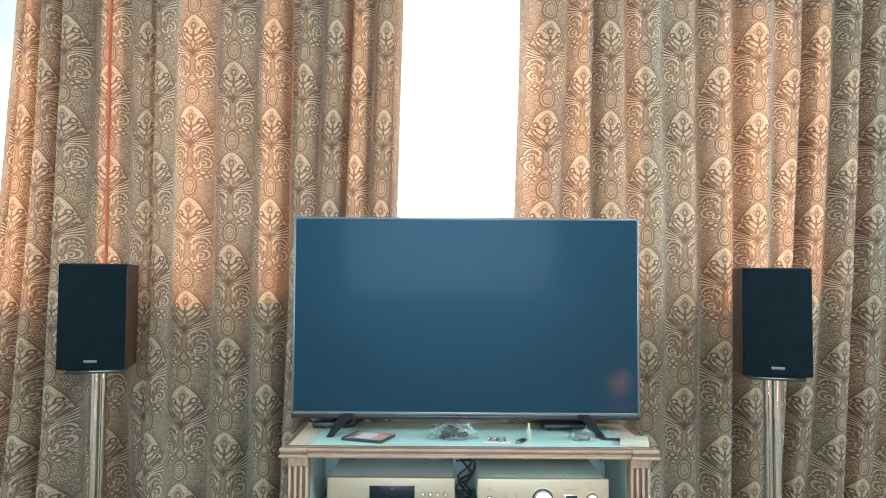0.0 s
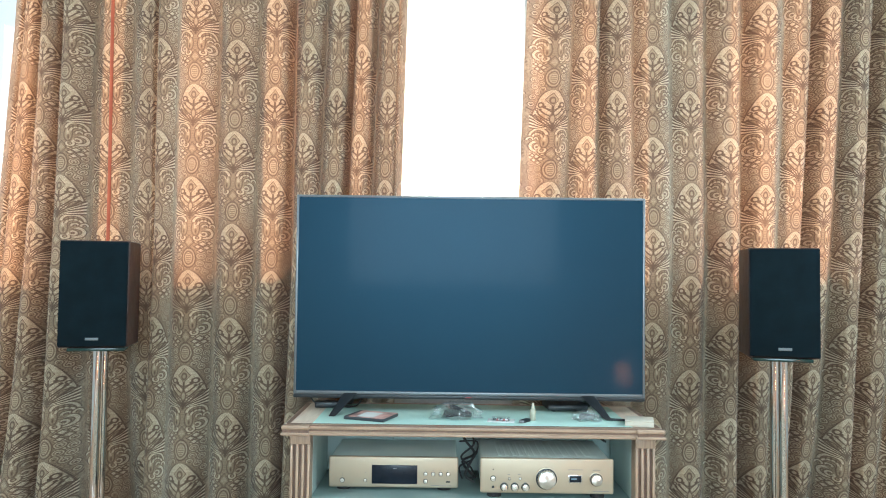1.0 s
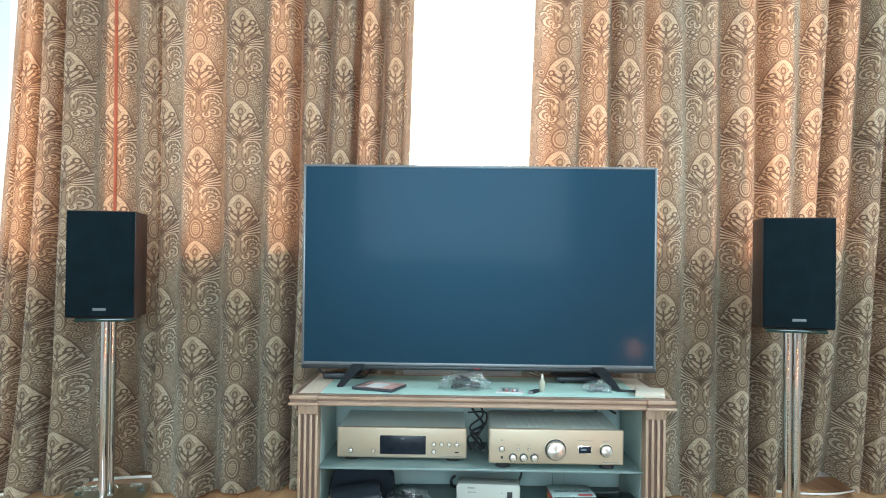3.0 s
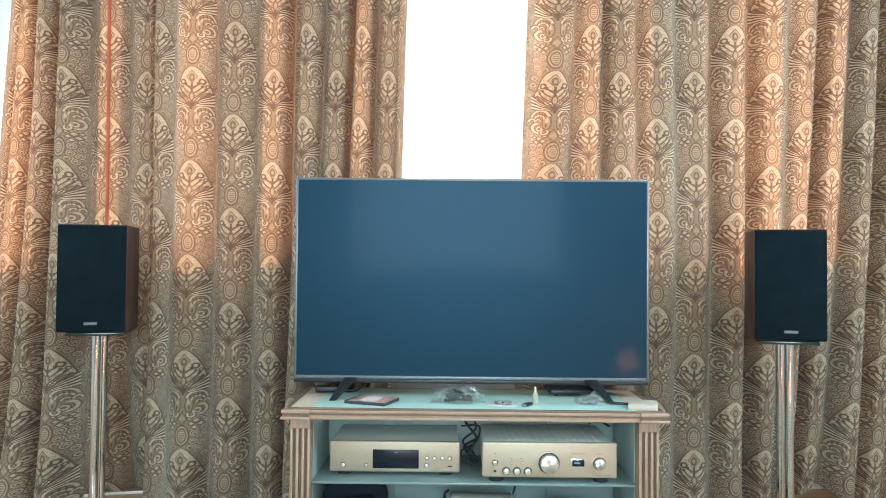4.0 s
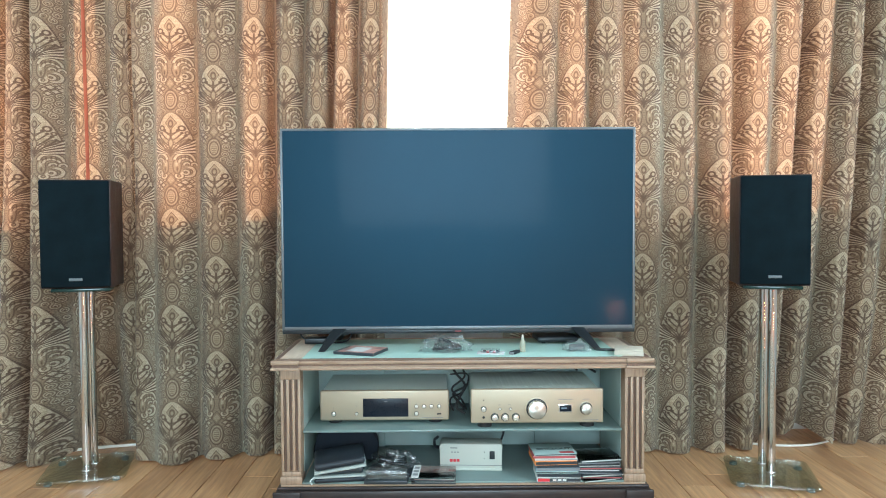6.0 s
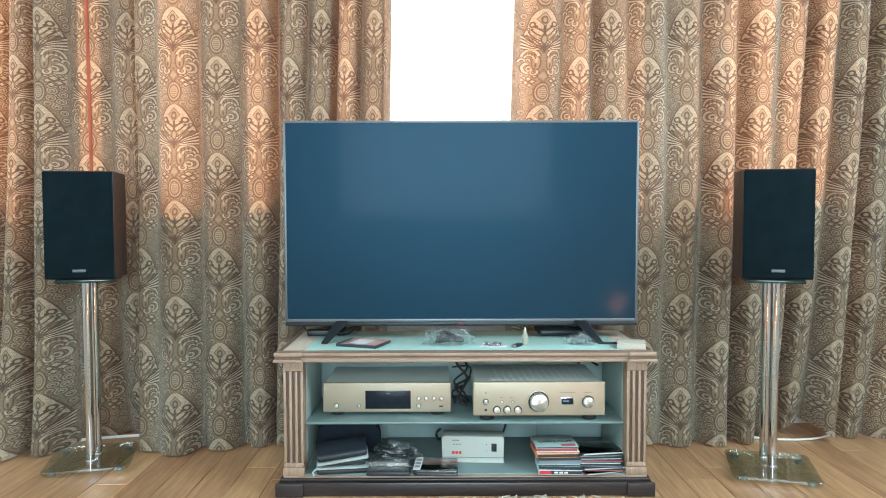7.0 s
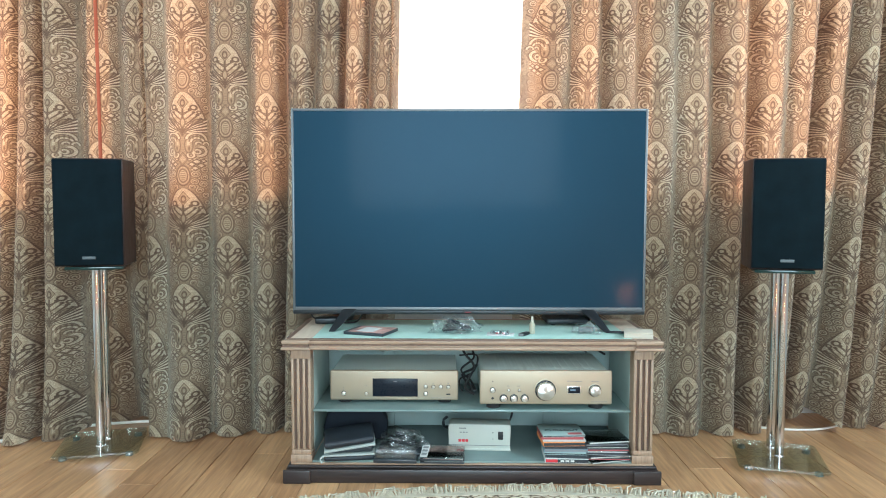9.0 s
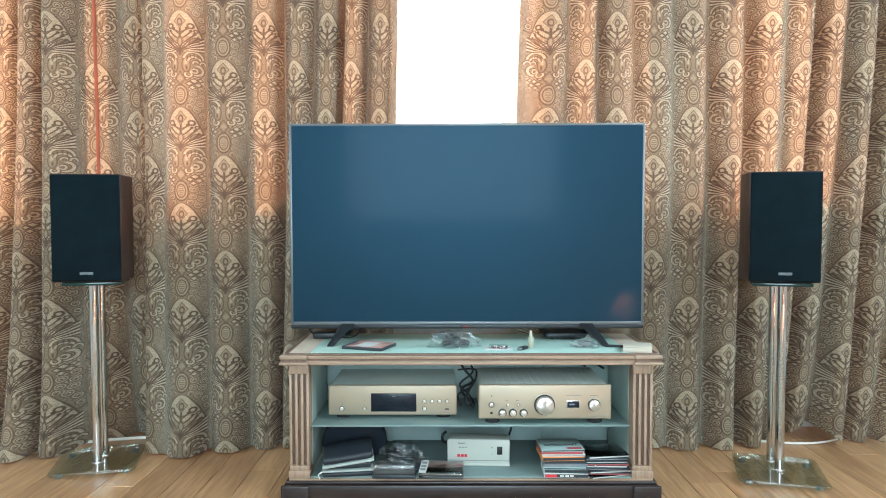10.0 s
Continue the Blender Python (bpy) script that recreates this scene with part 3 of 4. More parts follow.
# unseen posts, placed and widened to shade grey stripes into the sunlit curtains
w1 = window("window_1", "x", NORTH + 0.13, WIN_X0, WIN_X1, WIN_Z0, WIN_Z1, ((-1.62, 0.10), (-1.37, 0.06), (-1.24, 0.04), (-0.95, 0.085), (-0.63, 0.10), (-0.385, 0.05), (0.307, 0.045), (0.521, 0.055), (0.757, 0.095), (0.94, 0.04), (1.195, 0.022), (1.303, 0.02)), "wide white plastic window in front of a bright sky")
part("window_sill", block(WIN_X0 - 0.05, NORTH - 0.06, WIN_Z0 - 0.03, WIN_X1 + 0.05, NORTH + 0.095, WIN_Z0 - 0.001, 0.006), M_FRAME, w1)
window("window_2", "x", SOUTH - 0.16, -1.3, 1.3, 0.8, 2.4, ((0.0, 0.05),), "white plastic window in the rear wall")
# side windows out of view, added to go with the fill lamps
window("fill_window_east", "y", EAST + 0.16, 0.0, 2.0, 1.6, 2.64, ((1.0, 0.05),), "unseen white plastic side window, added for fill light")
window("fill_window_west", "y", WEST - 0.16, 0.0, 2.0, 1.6, 2.64, ((1.0, 0.05),), "unseen white plastic side window, added for fill light")


# ---- curtains ----
def curtain(crests, folds, first, edge0, edge1, lean, label):
    """A hanging damask panel. crests: (x, y at the hem) of the fold crests, one column of the cloth each;
    the cloth between two crests hangs back as far as its width asks for."""
    rng = random.Random(first + 5)
    xs = [edge0] + [c[0] for c in crests] + [edge1]
    hems = [crests[0][1] + 0.02] + [c[1] for c in crests] + [crests[-1][1] + 0.01]
    deep = [1.0] + [f * rng.uniform(0.9, 1.1) for f in folds] + [1.0]
    per, rows, high = 22, 78, 2.62
    verts, cloth = [], []
    for j in range(rows + 1):
        z = high * (j / rows) ** 1.25
        fall = math.exp(-z / 0.55)
        for i in range(len(xs) - 1):
            last = i == len(xs) - 2
            for k in range(per + (1 if last else 0)):
                s = k / per
                d = xs[i + 1] - xs[i]
                need = COLUMN * (0.55 if i == 0 or last else 1.0)
                back = 0.86 * math.sqrt(max(1.45 * need * need - d * d, 0.0012)) * deep[i]
                back *= 0.85 + 0.45 * fall + 0.3 * noise.noise((xs[i] * 3, z * 0.9, 4.1))
                if i == 0 or last:
                    back *= 0.35
                x = xs[i] + d * s
                x += (0.055 if d > 0.1 else 0.1) * d * math.sin(6.2832 * s)
                hem = hems[i] + (hems[i + 1] - hems[i]) * (s * s * (3 - 2 * s))
                y = 2.815 + (hem - 2.815) * (0.25 + 0.75 * fall) + back * (0.5 - 0.5 * math.cos(6.2832 * s)) ** 1.7
                y += 0.012 * noise.noise((x * 7, z * 1.3, 0.5)) + 0.004 * noise.noise((x * 23, z * 5, 2.5))
                x += 0.014 * noise.noise((x * 2.2, z * 0.8, 7.5)) + lean(x) * (z - 1.16)
                drop = 0.006 + 0.008 * noise.noise((x * 5, 0.3, 9.0)) + 0.06 * math.exp(-((x - 1.40) / 0.07) ** 2)
                verts.append((x, y, drop + z * (high - drop) / high))
                start = -need / COLUMN if i == 0 else i - 1
                span = need / COLUMN
                cloth.append((COLUMN * (first + start + span * s), 0.780 - verts[-1][2] + 40 * REPEAT))
    wide = (len(xs) - 1) * per + 1
    faces = [(j * wide + i, j * wide + i + 1, (j + 1) * wide + i + 1, (j + 1) * wide + i) for j in range(rows) for i in range(wide - 1)]
    mesh = bpy.data.meshes.new("curtain")
    mesh.from_pydata(verts, [], faces)
    uv = mesh.uv_layers.new(name="cloth")
    loops = np.empty(len(mesh.loops), np.int32)
    mesh.loops.foreach_get("vertex_index", loops)
    uv.data.foreach_set("uv", np.array(cloth, np.float32)[loops].ravel())
    mesh.materials.append(M_CLOTH)
    mesh.polygons.foreach_set("use_smooth", [True] * len(mesh.polygons))
    return tagged(new("curtain", mesh), label, "curtain", "curtains at the window")


left_curtain = curtain([(-1.77, 2.67), (-1.68, 2.63), (-1.59, 2.68), (-1.44, 2.92), (-1.288, 2.98), (-1.222, 2.735), (-1.08, 2.70), (-0.92, 2.75), (-0.77, 2.80),
         (-0.665, 2.81), (-0.54, 2.84), (-0.448, 2.86), (-0.335, 2.86)], (0.7, 1.0, 0.8, 0.5, 1.3, 0.2, 0.85, 0.6, 1.0, 0.6, 1.1, 0.8), 1, -1.83, -0.268, lambda x: 0.022 if x > -0.7 else 0.05 * max(0.0, min(1.0, (-1.6 - x) / 0.2)),
        "beige and taupe damask curtain glowing orange in the sun")
bm = tube([(-1.418, 2.835, 0.03), (-1.420, 2.83, 0.7), (-1.420, 2.825, 1.3), (-1.424, 2.82, 2.0), (-1.424, 2.82, 2.6)], 0.0065)
part("lining_edge", bm, M_LINING, left_curtain, "rust orange turned lining edge")
curtain([(0.328, 2.80), (0.459, 2.80), (0.585, 2.80), (0.723, 2.80), (0.87, 2.79), (1.026, 2.79), (1.16, 2.82), (1.295, 2.90), (1.41, 2.93), (1.533, 2.83),
         (1.65, 2.88), (1.78, 2.88)], (0.4, 0.6, 0.5, 0.3, 1.0, 0.9, 0.45, 1.1, 0.6, 0.9, 0.5), 1, 0.207, 1.92, lambda x: 0.03 if x < 0.5 else 0.055 * max(0.0, min(1.0, (x - 1.0) / 0.4)),
        "grey beige damask curtain with sunlit folds beside the television")


# ---- television cabinet ----
CAB = pose(0.007, 2.30, 0)
cab = thing("tv_cabinet", CAB, "low washed oak cabinet with mint glass and dark plinth", "tv cabinet")
HALF = 0.606
bm = block(-HALF, 0.0, 0.0, HALF, 0.43, 0.046, 0.006)
block(-HALF + 0.006, 0.006, 0.046, HALF - 0.006, 0.43, 0.058, 0.005, 3, bm)
part("plinth", bm, M_WENGE, cab, "dark stained wooden plinth")
part("plinth_edge", block(-0.588, 0.010, 0.058, 0.588, 0.42, 0.064, 0.002), M_OAK_X, cab)
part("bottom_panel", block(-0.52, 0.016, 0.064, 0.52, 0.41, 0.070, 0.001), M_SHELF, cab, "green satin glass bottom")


def pillar(x0, x1, name="pillar"):
    """A corner post with three flutes cut into its face."""
    bm = block(x0, 0.012, 0.064, x1, 0.075, 0.09, 0.002)
    block(x0 + 0.003, 0.018, 0.09, x1 - 0.003, 0.072, 0.105, 0.002, 2, bm)
    block(x0 + 0.003, 0.018, 0.405, x1 - 0.003, 0.072, 0.437, 0.002, 2, bm)
    block(x0 + 0.003, 0.030, 0.105, x1 - 0.003, 0.072, 0.405, bm=bm)
    w = (x1 - x0 - 0.006)
    rib = w / 7
    for k in range(4):
        r0 = x0 + 0.003 + 2 * k * rib
        block(r0, 0.018, 0.105, r0 + rib, 0.031, 0.405, 0.0025, 2, bm)
    post = part(name, bm, M_OAK, cab)
    # a darker strip on the bottom of each flute
    for k in range(3):
        r0 = x0 + 0.003 + (2 * k + 1) * rib
        part("flute", block(r0 + 0.0006, 0.0285, 0.106, r0 + rib - 0.0006, 0.0305, 0.404), M_GROOVE, post)


pillar(-0.590, -0.520)
pillar(0.520, 0.590)
for x in (-0.590, 0.530):
    part("back_post", block(x, 0.38, 0.064, x + 0.06, 0.43, 0.437, 0.003), M_OAK, cab)
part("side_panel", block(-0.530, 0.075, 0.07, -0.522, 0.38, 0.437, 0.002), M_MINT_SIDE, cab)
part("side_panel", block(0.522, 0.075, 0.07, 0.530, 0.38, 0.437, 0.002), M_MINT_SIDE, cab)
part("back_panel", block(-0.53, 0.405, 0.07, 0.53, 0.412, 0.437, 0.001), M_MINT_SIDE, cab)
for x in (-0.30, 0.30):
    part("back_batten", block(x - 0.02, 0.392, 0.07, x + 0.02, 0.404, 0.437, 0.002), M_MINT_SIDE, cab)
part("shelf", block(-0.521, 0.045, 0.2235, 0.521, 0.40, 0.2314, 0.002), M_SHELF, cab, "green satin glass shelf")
bm = block(-0.610, 0.0, 0.437, 0.610, 0.44, 0.447, 0.003)
block(-0.606, 0.006, 0.447, 0.606, 0.10, 0.452, bm=bm)
part("under_moulding", bm, M_OAK_X, cab)
# the recess's shade, put in as a dark strip
part("moulding_shadow_line", block(-0.604, 0.004, 0.4515, 0.604, 0.43, 0.4560), M_GROOVE, cab)
bm = block(-0.608, 0.001, 0.4556, 0.608, 0.026, 0.470, 0.004, 3)
block(-0.608, 0.412, 0.4556, 0.608, 0.44, 0.470, 0.004, 3, bm)
part("top_rail", bm, M_OAK_X, cab)
for x0, x1 in ((-0.608, -0.520), (0.520, 0.608)):
    part("top_side", block(x0, 0.0265, 0.4556, x1, 0.4115, 0.470, 0.002), M_OAK_PALE, cab)
for y0, y1, x0, x1 in ((0.020, 0.026, -0.60, 0.60),):
    part("inlay", block(x0, y0, 0.468, x1, y1, 0.4712), M_GROOVE, cab)
part("inlay", block(-0.607, 0.0003, 0.4672, 0.607, 0.006, 0.4708, 0.001), M_GROOVE, cab)
for x in (-0.604, 0.590):
    part("inlay", block(x, 0.03, 0.468, x + 0.014, 0.41, 0.4710), M_GROOVE, cab)
for x0, x1 in ((-0.614, -0.520), (0.520, 0.614)):
    part("corner_moulding", block(x0, -0.009, 0.4372, x1, 0.003, 0.4466, 0.003, 3), M_OAK_X, cab)
    part("corner_rail", block(x0 + 0.002, -0.008, 0.4560, x1 - 0.002, 0.002, 0.4698, 0.004, 3), M_OAK_X, cab)
    # the same painted shade carried round the corners
    part("corner_shadow_line", block(x0 + 0.005, -0.004, 0.4468, x1 - 0.005, 0.004, 0.4558), M_GROOVE, cab)
    part("corner_plinth", block(x0 + 0.002, -0.008, 0.0, x1 - 0.002, 0.002, 0.0455, 0.004, 3), M_WENGE, cab)
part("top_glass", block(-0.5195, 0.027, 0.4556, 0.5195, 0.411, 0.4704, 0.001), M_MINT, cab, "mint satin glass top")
TABLE = 0.4708

# ---- television ----
tv = thing("television", pose(0.002, 2.565, TABLE), "large black flat television with grey bezel, switched off", "television")
TW, T0, T1 = 0.6255, 0.043, 0.768
bm = block(-TW, 0.012, T0, TW, 0.045, T1, 0.006, 3)
block(-0.42, 0.045, T0 + 0.02, 0.42, 0.075, T0 + 0.36, 0.02, 3, bm)
part("back_shell", bm, M_BLACK, tv)
part("screen", block(-TW + 0.009, 0.001, T0 + 0.026, TW - 0.009, 0.0125, T1 - 0.009), M_SCREEN, tv, "dark glossy screen, switched off")
bm = block(-TW, 0.0, T0 + 0.014, -TW + 0.0088, 0.013, T1, 0.002)
block(TW - 0.0088, 0.0, T0 + 0.014, TW, 0.013, T1, 0.002, 2, bm)
block(-TW + 0.0089, 0.0, T1 - 0.0088, TW - 0.0089, 0.013, T1, 0.002, 2, bm)
block(-TW + 0.0089, 0.0, T0 + 0.014, TW - 0.0089, 0.013, T0 + 0.0258, 0.002, 2, bm)
part("bezel", bm, M_BEZEL, tv, "grey metal bezel")
part("lower_edge", block(-TW, 0.001, T0, TW, 0.013, T0 + 0.0138, 0.003), M_BLACK, tv)
bm = block(-0.024, -0.003, T0 + 0.003, 0.016, 0.001, T0 + 0.014, 0.0015)
part("badge", bm, M_BLACK, tv)
part("badge_mark", block(-0.014, -0.0045, T0 + 0.006, 0.008, -0.0028, T0 + 0.010), M_DULL_RED, tv, "small red maker's mark")


def tv_foot(side, x):
    """A splayed plastic foot: a leg that runs forward and outward and one that runs back."""
    bm = prism([(-0.022, 0.0), (0.022, 0.0), (0.032, 0.058), (-0.032, 0.058)], 0.03, 0.004)
    move(bm, Matrix.Translation((x, 0.02, 0)) @ Matrix.Diagonal((1, 1, 0.4, 1)) @ Matrix.Translation((0, 0, 0.09)))
    for reach, out in ((-0.125, 0.055), (0.12, 0.03)):
        leg = bmesh.new()
        bmesh.ops.create_cube(leg, size=1.0)
        for vert in leg.verts:
            low = vert.co.z < 0
            front = vert.co.y * (1 if reach > 0 else -1) > 0
            end = 1.0 if low else 0.12
            vert.co = Vector((x + side * out * end + vert.co.x * (0.024 if low else 0.05), 0.03 + reach * end + vert.co.y * (0.045 if low else 0.03), 0.0 if low and front else (0.010 if low else 0.062)))
            if low and vert.co.z > 0.005:
                vert.co.z = 0.0
        bmesh.ops.bevel(leg, geom=leg.edges[:], offset=0.003, segments=2, affect="EDGES", profile=0.5)
        join(bm, leg)
    part("foot", bm, M_BLACK, tv, "black splayed plastic foot")


tv_foot(-1, -0.415)
tv_foot(1, 0.415)

# ---- hi-fi ----
SHELF = 0.2316


def button(root, x, z, r, long=0.006, name="button", mat=M_BUTTON, y=0.0):
    made = part(name, rod((x, y - long, z), (x, y + 0.001, z), r * 0.94, r, 20, 0.0008), mat, root)
    if mat is M_BUTTON:
        part("button_gap", rod((x, y - 0.0006, z), (x, y + 0.001, z), r * 1.28, r * 1.28, 20), M_BLACK, made)
    return made


def foot_pads(root, w, d, h):
    for x in (-w, w):
        for y in (0.035, d):
            part("foot", rod((x, y, 0), (x, y, h), 0.024, 0.022, 24, 0.002), M_RUBBER, root)


cd = thing("cd_player", pose(-0.253, 2.42, SHELF), "champagne coloured disc player with a dark display", "disc player")
foot_pads(cd, 0.17, 0.23, 0.0112)
part("case", block(-0.211, 0.012, 0.011, 0.211, 0.279, 0.110, 0.004, 3), M_CASE, cd, "satin silver metal case")
part("faceplate", block(-0.217, 0.0, 0.0105, 0.217, 0.014, 0.1135, 0.006, 4), M_CHAMP, cd, "champagne metal front")
part("display", block(-0.073, -0.0015, 0.0235, 0.080, 0.002, 0.0855, 0.002), M_DISPLAY, cd, "dark glass display")
part("tray_line", block(-0.002, -0.0018, 0.0745, 0.010, 0.0, 0.0762), M_GREY_PRINT, cd)
for x, z, r in ((-0.171, 0.034, 0.0068), (-0.094, 0.034, 0.0048), (0.107, 0.0575, 0.0055), (0.1325, 0.0575, 0.0055), (0.158, 0.0575, 0.0055), (0.183, 0.0575, 0.0055), (0.107, 0.0335, 0.0062)):
    button(cd, x, z, r)
part("socket", block(0.176, -0.001, 0.030, 0.190, 0.003, 0.0345), M_BLACK, cd)
for x, z, w in ((-0.171, 0.0465, 0.0025), (-0.171, 0.0535, 0.0012), (-0.094, 0.060, 0.0015), (0.107, 0.0685, 0.0015), (0.1325, 0.0685, 0.0015), (0.158, 0.0685, 0.0015), (0.183, 0.0685, 0.0025), (0.160, 0.0185, 0.035)):
    part("print", block(x - w, -0.0004, z, x + w, 0.001, z + 0.0016), M_GREY_PRINT, cd)
part("case_print", block(-0.197, 0.016, 0.1099, -0.179, 0.020, 0.1103), M_GREY_PRINT, cd)

amp = thing("amplifier", pose(0.251, 2.352, SHELF), "champagne coloured amplifier with round volume knob", "amplifier")
foot_pads(amp, 0.17, 0.25, 0.017)
part("case", block(-0.2125, 0.012, 0.0165, 0.2125, 0.30, 0.126, 0.012, 4), M_CASE, amp, "satin silver case with vent slots")
for k in range(14):
    x = -0.155 + k * 0.024
    part("vent_rib", block(x, 0.05, 0.1256, x + 0.012, 0.27, 0.1270, 0.0006), M_CASE, amp)
part("faceplate", block(-0.2175, 0.0, 0.0165, 0.2175, 0.014, 0.1305, 0.007, 4), M_CHAMP, amp, "champagne metal front")


def knob(root, x, z, r, long):
    k = part("knob", rod((x, -long, z), (x, 0.001, z), r * 0.93, r, 48, 0.0025), M_STEEL, root, "brushed metal knob")
    part("knob_ring", rod((x, -0.003, z), (x, 0.001, z), r * 1.2, r * 1.22, 48, 0.001), M_CHAMP, k)
    part("knob_gap", rod((x, -0.0036, z), (x, 0.001, z), r * 1.10, r * 1.10, 48), M_BLACK, k)
    part("knob_face", rod((x, -long - 0.0008, z), (x, -long + 0.001, z), r * 0.88, r * 0.88, 48, 0.0006), M_TURNED, k)


knob(amp, -0.002, 0.0645, 0.031, 0.024)
knob(amp, 0.160, 0.0645, 0.0185, 0.018)
part("display", block(0.073, -0.001, 0.0545, 0.112, 0.002, 0.0755, 0.001), M_DISPLAY, amp, "small dark display")
part("display_rim", block(0.070, -0.0005, 0.0515, 0.115, 0.0015, 0.0785, 0.001), M_STEEL, amp)
part("display_text", block(0.079, -0.0016, 0.063, 0.097, -0.0005, 0.068), M_BLUE, amp)
for x, z, r, long in ((-0.175, 0.0640, 0.0075, 0.007), (-0.139, 0.0370, 0.0105, 0.012), (-0.105, 0.0370, 0.0105, 0.012), (-0.070, 0.0370, 0.0105, 0.012), (-0.122, 0.0640, 0.0038, 0.003), (-0.087, 0.0640, 0.0038, 0.003)):
    button(amp, x, z, r, long)
for x, z, r in ((-0.175, 0.0930, 0.0022), (-0.175, 0.0370, 0.0045)):
    button(amp, x, z, r, 0.001, "indicator", M_BLACK)
for x, z, w in ((-0.124, 0.077, 0.004), (-0.090, 0.077, 0.005), (-0.139, 0.0505, 0.004), (-0.105, 0.0505, 0.004), (-0.070, 0.0505, 0.004), (0.093, 0.094, 0.024), (0.160, 0.094, 0.012), (0.175, 0.0255, 0.026)):
    part("print", block(x - w, -0.0004, z, x + w, 0.001, z + 0.0018), M_GREY_PRINT, amp)


# ---- loudspeakers and stands ----
def loudspeaker(m, label):
    root = thing("loudspeaker", m, label, "loudspeaker", "pair of loudspeakers")
    w, d, h = 0.1145, 0.215, 0.378
    part("cabinet", block(-w, 0.012, 0, w, d, h, 0.004, 3), M_CHERRY, root, "dark cherry veneer box")
    part("grille", block(-w + 0.002, 0.0, 0.004, w - 0.002, 0.013, h - 0.003, 0.006, 4), M_GRILLE, root, "black cloth grille")
    bm = block(-0.022, -0.0015, 0.026, 0.022, 0.002, 0.036, 0.0045, 3)
    part("badge", bm, M_PLATE, root, "small silver maker's plate")
    return root


def stand(m, plate_turn, front, rear, label):
    """Two chrome poles on a glass plate with pads; front and rear are the poles' feet, the plate turns by itself."""
    root = thing("speaker_stand", m, label, "speaker stand", "pair of speaker stands")
    bm = block(-0.143, -0.150, 0.012, 0.143, 0.150, 0.022, 0.0)
    round_edges = [e for e in bm.edges if abs(e.verts[0].co.z - e.verts[1].co.z) > 0.005]
    bmesh.ops.bevel(bm, geom=round_edges, offset=0.02, segments=6, affect="EDGES", profile=0.5)
    bmesh.ops.bevel(bm, geom=[e for e in bm.edges if abs(e.verts[0].co.z - e.verts[1].co.z) < 0.001], offset=0.0015, segments=1, affect="EDGES")
    move(bm, pose(0, 0, 0, 0, 0, plate_turn))
    part("base_plate", bm, M_CLEAR_GREEN, root, "clear green tinted glass plate")
    for x in (-0.11, 0.11):
        for y in (-0.115, 0.115):
            bm = rod((x, y, 0), (x, y, 0.0118), 0.014, 0.012, 20, 0.001)
            part("pad", move(bm, pose(0, 0, 0, 0, 0, plate_turn)), M_PADS, root)
    for x, y in (front, rear):
        pole = part("pole", rod((x, y, 0.024), (x, y, 0.672), 0.0150, 0.0150, 32), M_CHROME, root, "polished chrome pole")
        part("collar", rod((x, y, 0.0222), (x, y, 0.028), 0.0185, 0.018, 32, 0.0008), M_STEEL, pole)
    bm = block(-0.095, -0.105, 0.6722, 0.095, 0.105, 0.6842, 0.003)
    part("top_plate", move(bm, pose((front[0] + rear[0]) / 2, (front[1] + rear[1]) / 2, 0, 0, 0, plate_turn)), M_DARK_GLASS, root, "dark green glass plate under the loudspeaker")
    return root


stand(pose(-1.356, 2.642, 0), 15.5, (0.020, -0.052), (0.008, 0.028), "two chrome poles on a clear glass plate")
stand(pose(1.098, 2.528, 0), -16, (-0.004, -0.014), (0.007, 0.080), "two chrome poles on a clear glass plate beside curtain")
loudspeaker(pose(-1.326, 2.520, 0.6845, 0, 0, 12), "black fronted cherry wood loudspeaker on a chrome stand")
loudspeaker(pose(1.075, 2.455, 0.6845, 0, 0, -13), "black fronted cherry wood loudspeaker on a chrome stand")


# ---- small things on the cabinet ----
def at_table(x, y, turn=0.0, up=0.0):
    return pose(x, y, TABLE + up, 0, 0, turn)


def crumpled(w, d, h, seed, mat_scale=1.0):
    """A closed crumpled bag on a flat foot."""
    bm = bmesh.new()
    bmesh.ops.create_icosphere(bm, subdivisions=4, radius=1.0)
    for vert in bm.verts:
        n = vert.co.normalized()
        k = 1 + 0.4 * noise.noise(n * 2.2 + Vector((seed, 0, 0))) + 0.42 * abs(noise.noise(n * 5 + Vector((0, seed, 0)))) - 0.1
        vert.co = Vector((n.x * w * k, n.y * d * k, max(-0.25, n.z) * h * k))
    low = min(vert.co.z for vert in bm.verts)
    for vert in bm.verts:
        vert.co.z -= low
    return bm


bag = thing("plastic_bag", at_table(-0.045, 2.440, 8), "crumpled clear plastic bag with dark cable inside", "plastic bag")
part("film", crumpled(0.080, 0.048, 0.040, 3.0), M_FILM, bag)
bm = bmesh.new()
for k in range(4):
    tube([(-0.045 + 0.01 * k, -0.02, 0.012), (-0.02, 0.018, 0.02 + 0.006 * k), (0.03, 0.01, 0.022), (0.045 - 0.008 * k, -0.018, 0.014), (0.0, -0.026, 0.018 + 0.005 * k), (-0.04, -0.004, 0.024)], 0.0058, 8, bm)
part("coiled_cable", bm, M_BLACK, bag)

bag2 = thing("plastic_bag", at_table(0.397, 2.439, -25), "small clear plastic bag with a dark part inside", "plastic bag")
part("film", crumpled(0.045, 0.032, 0.026, 8.0), M_FILM, bag2)
part("contents", block(-0.024, -0.014, 0.004, 0.024, 0.014, 0.02, 0.004), M_GREY_PRINT, bag2)

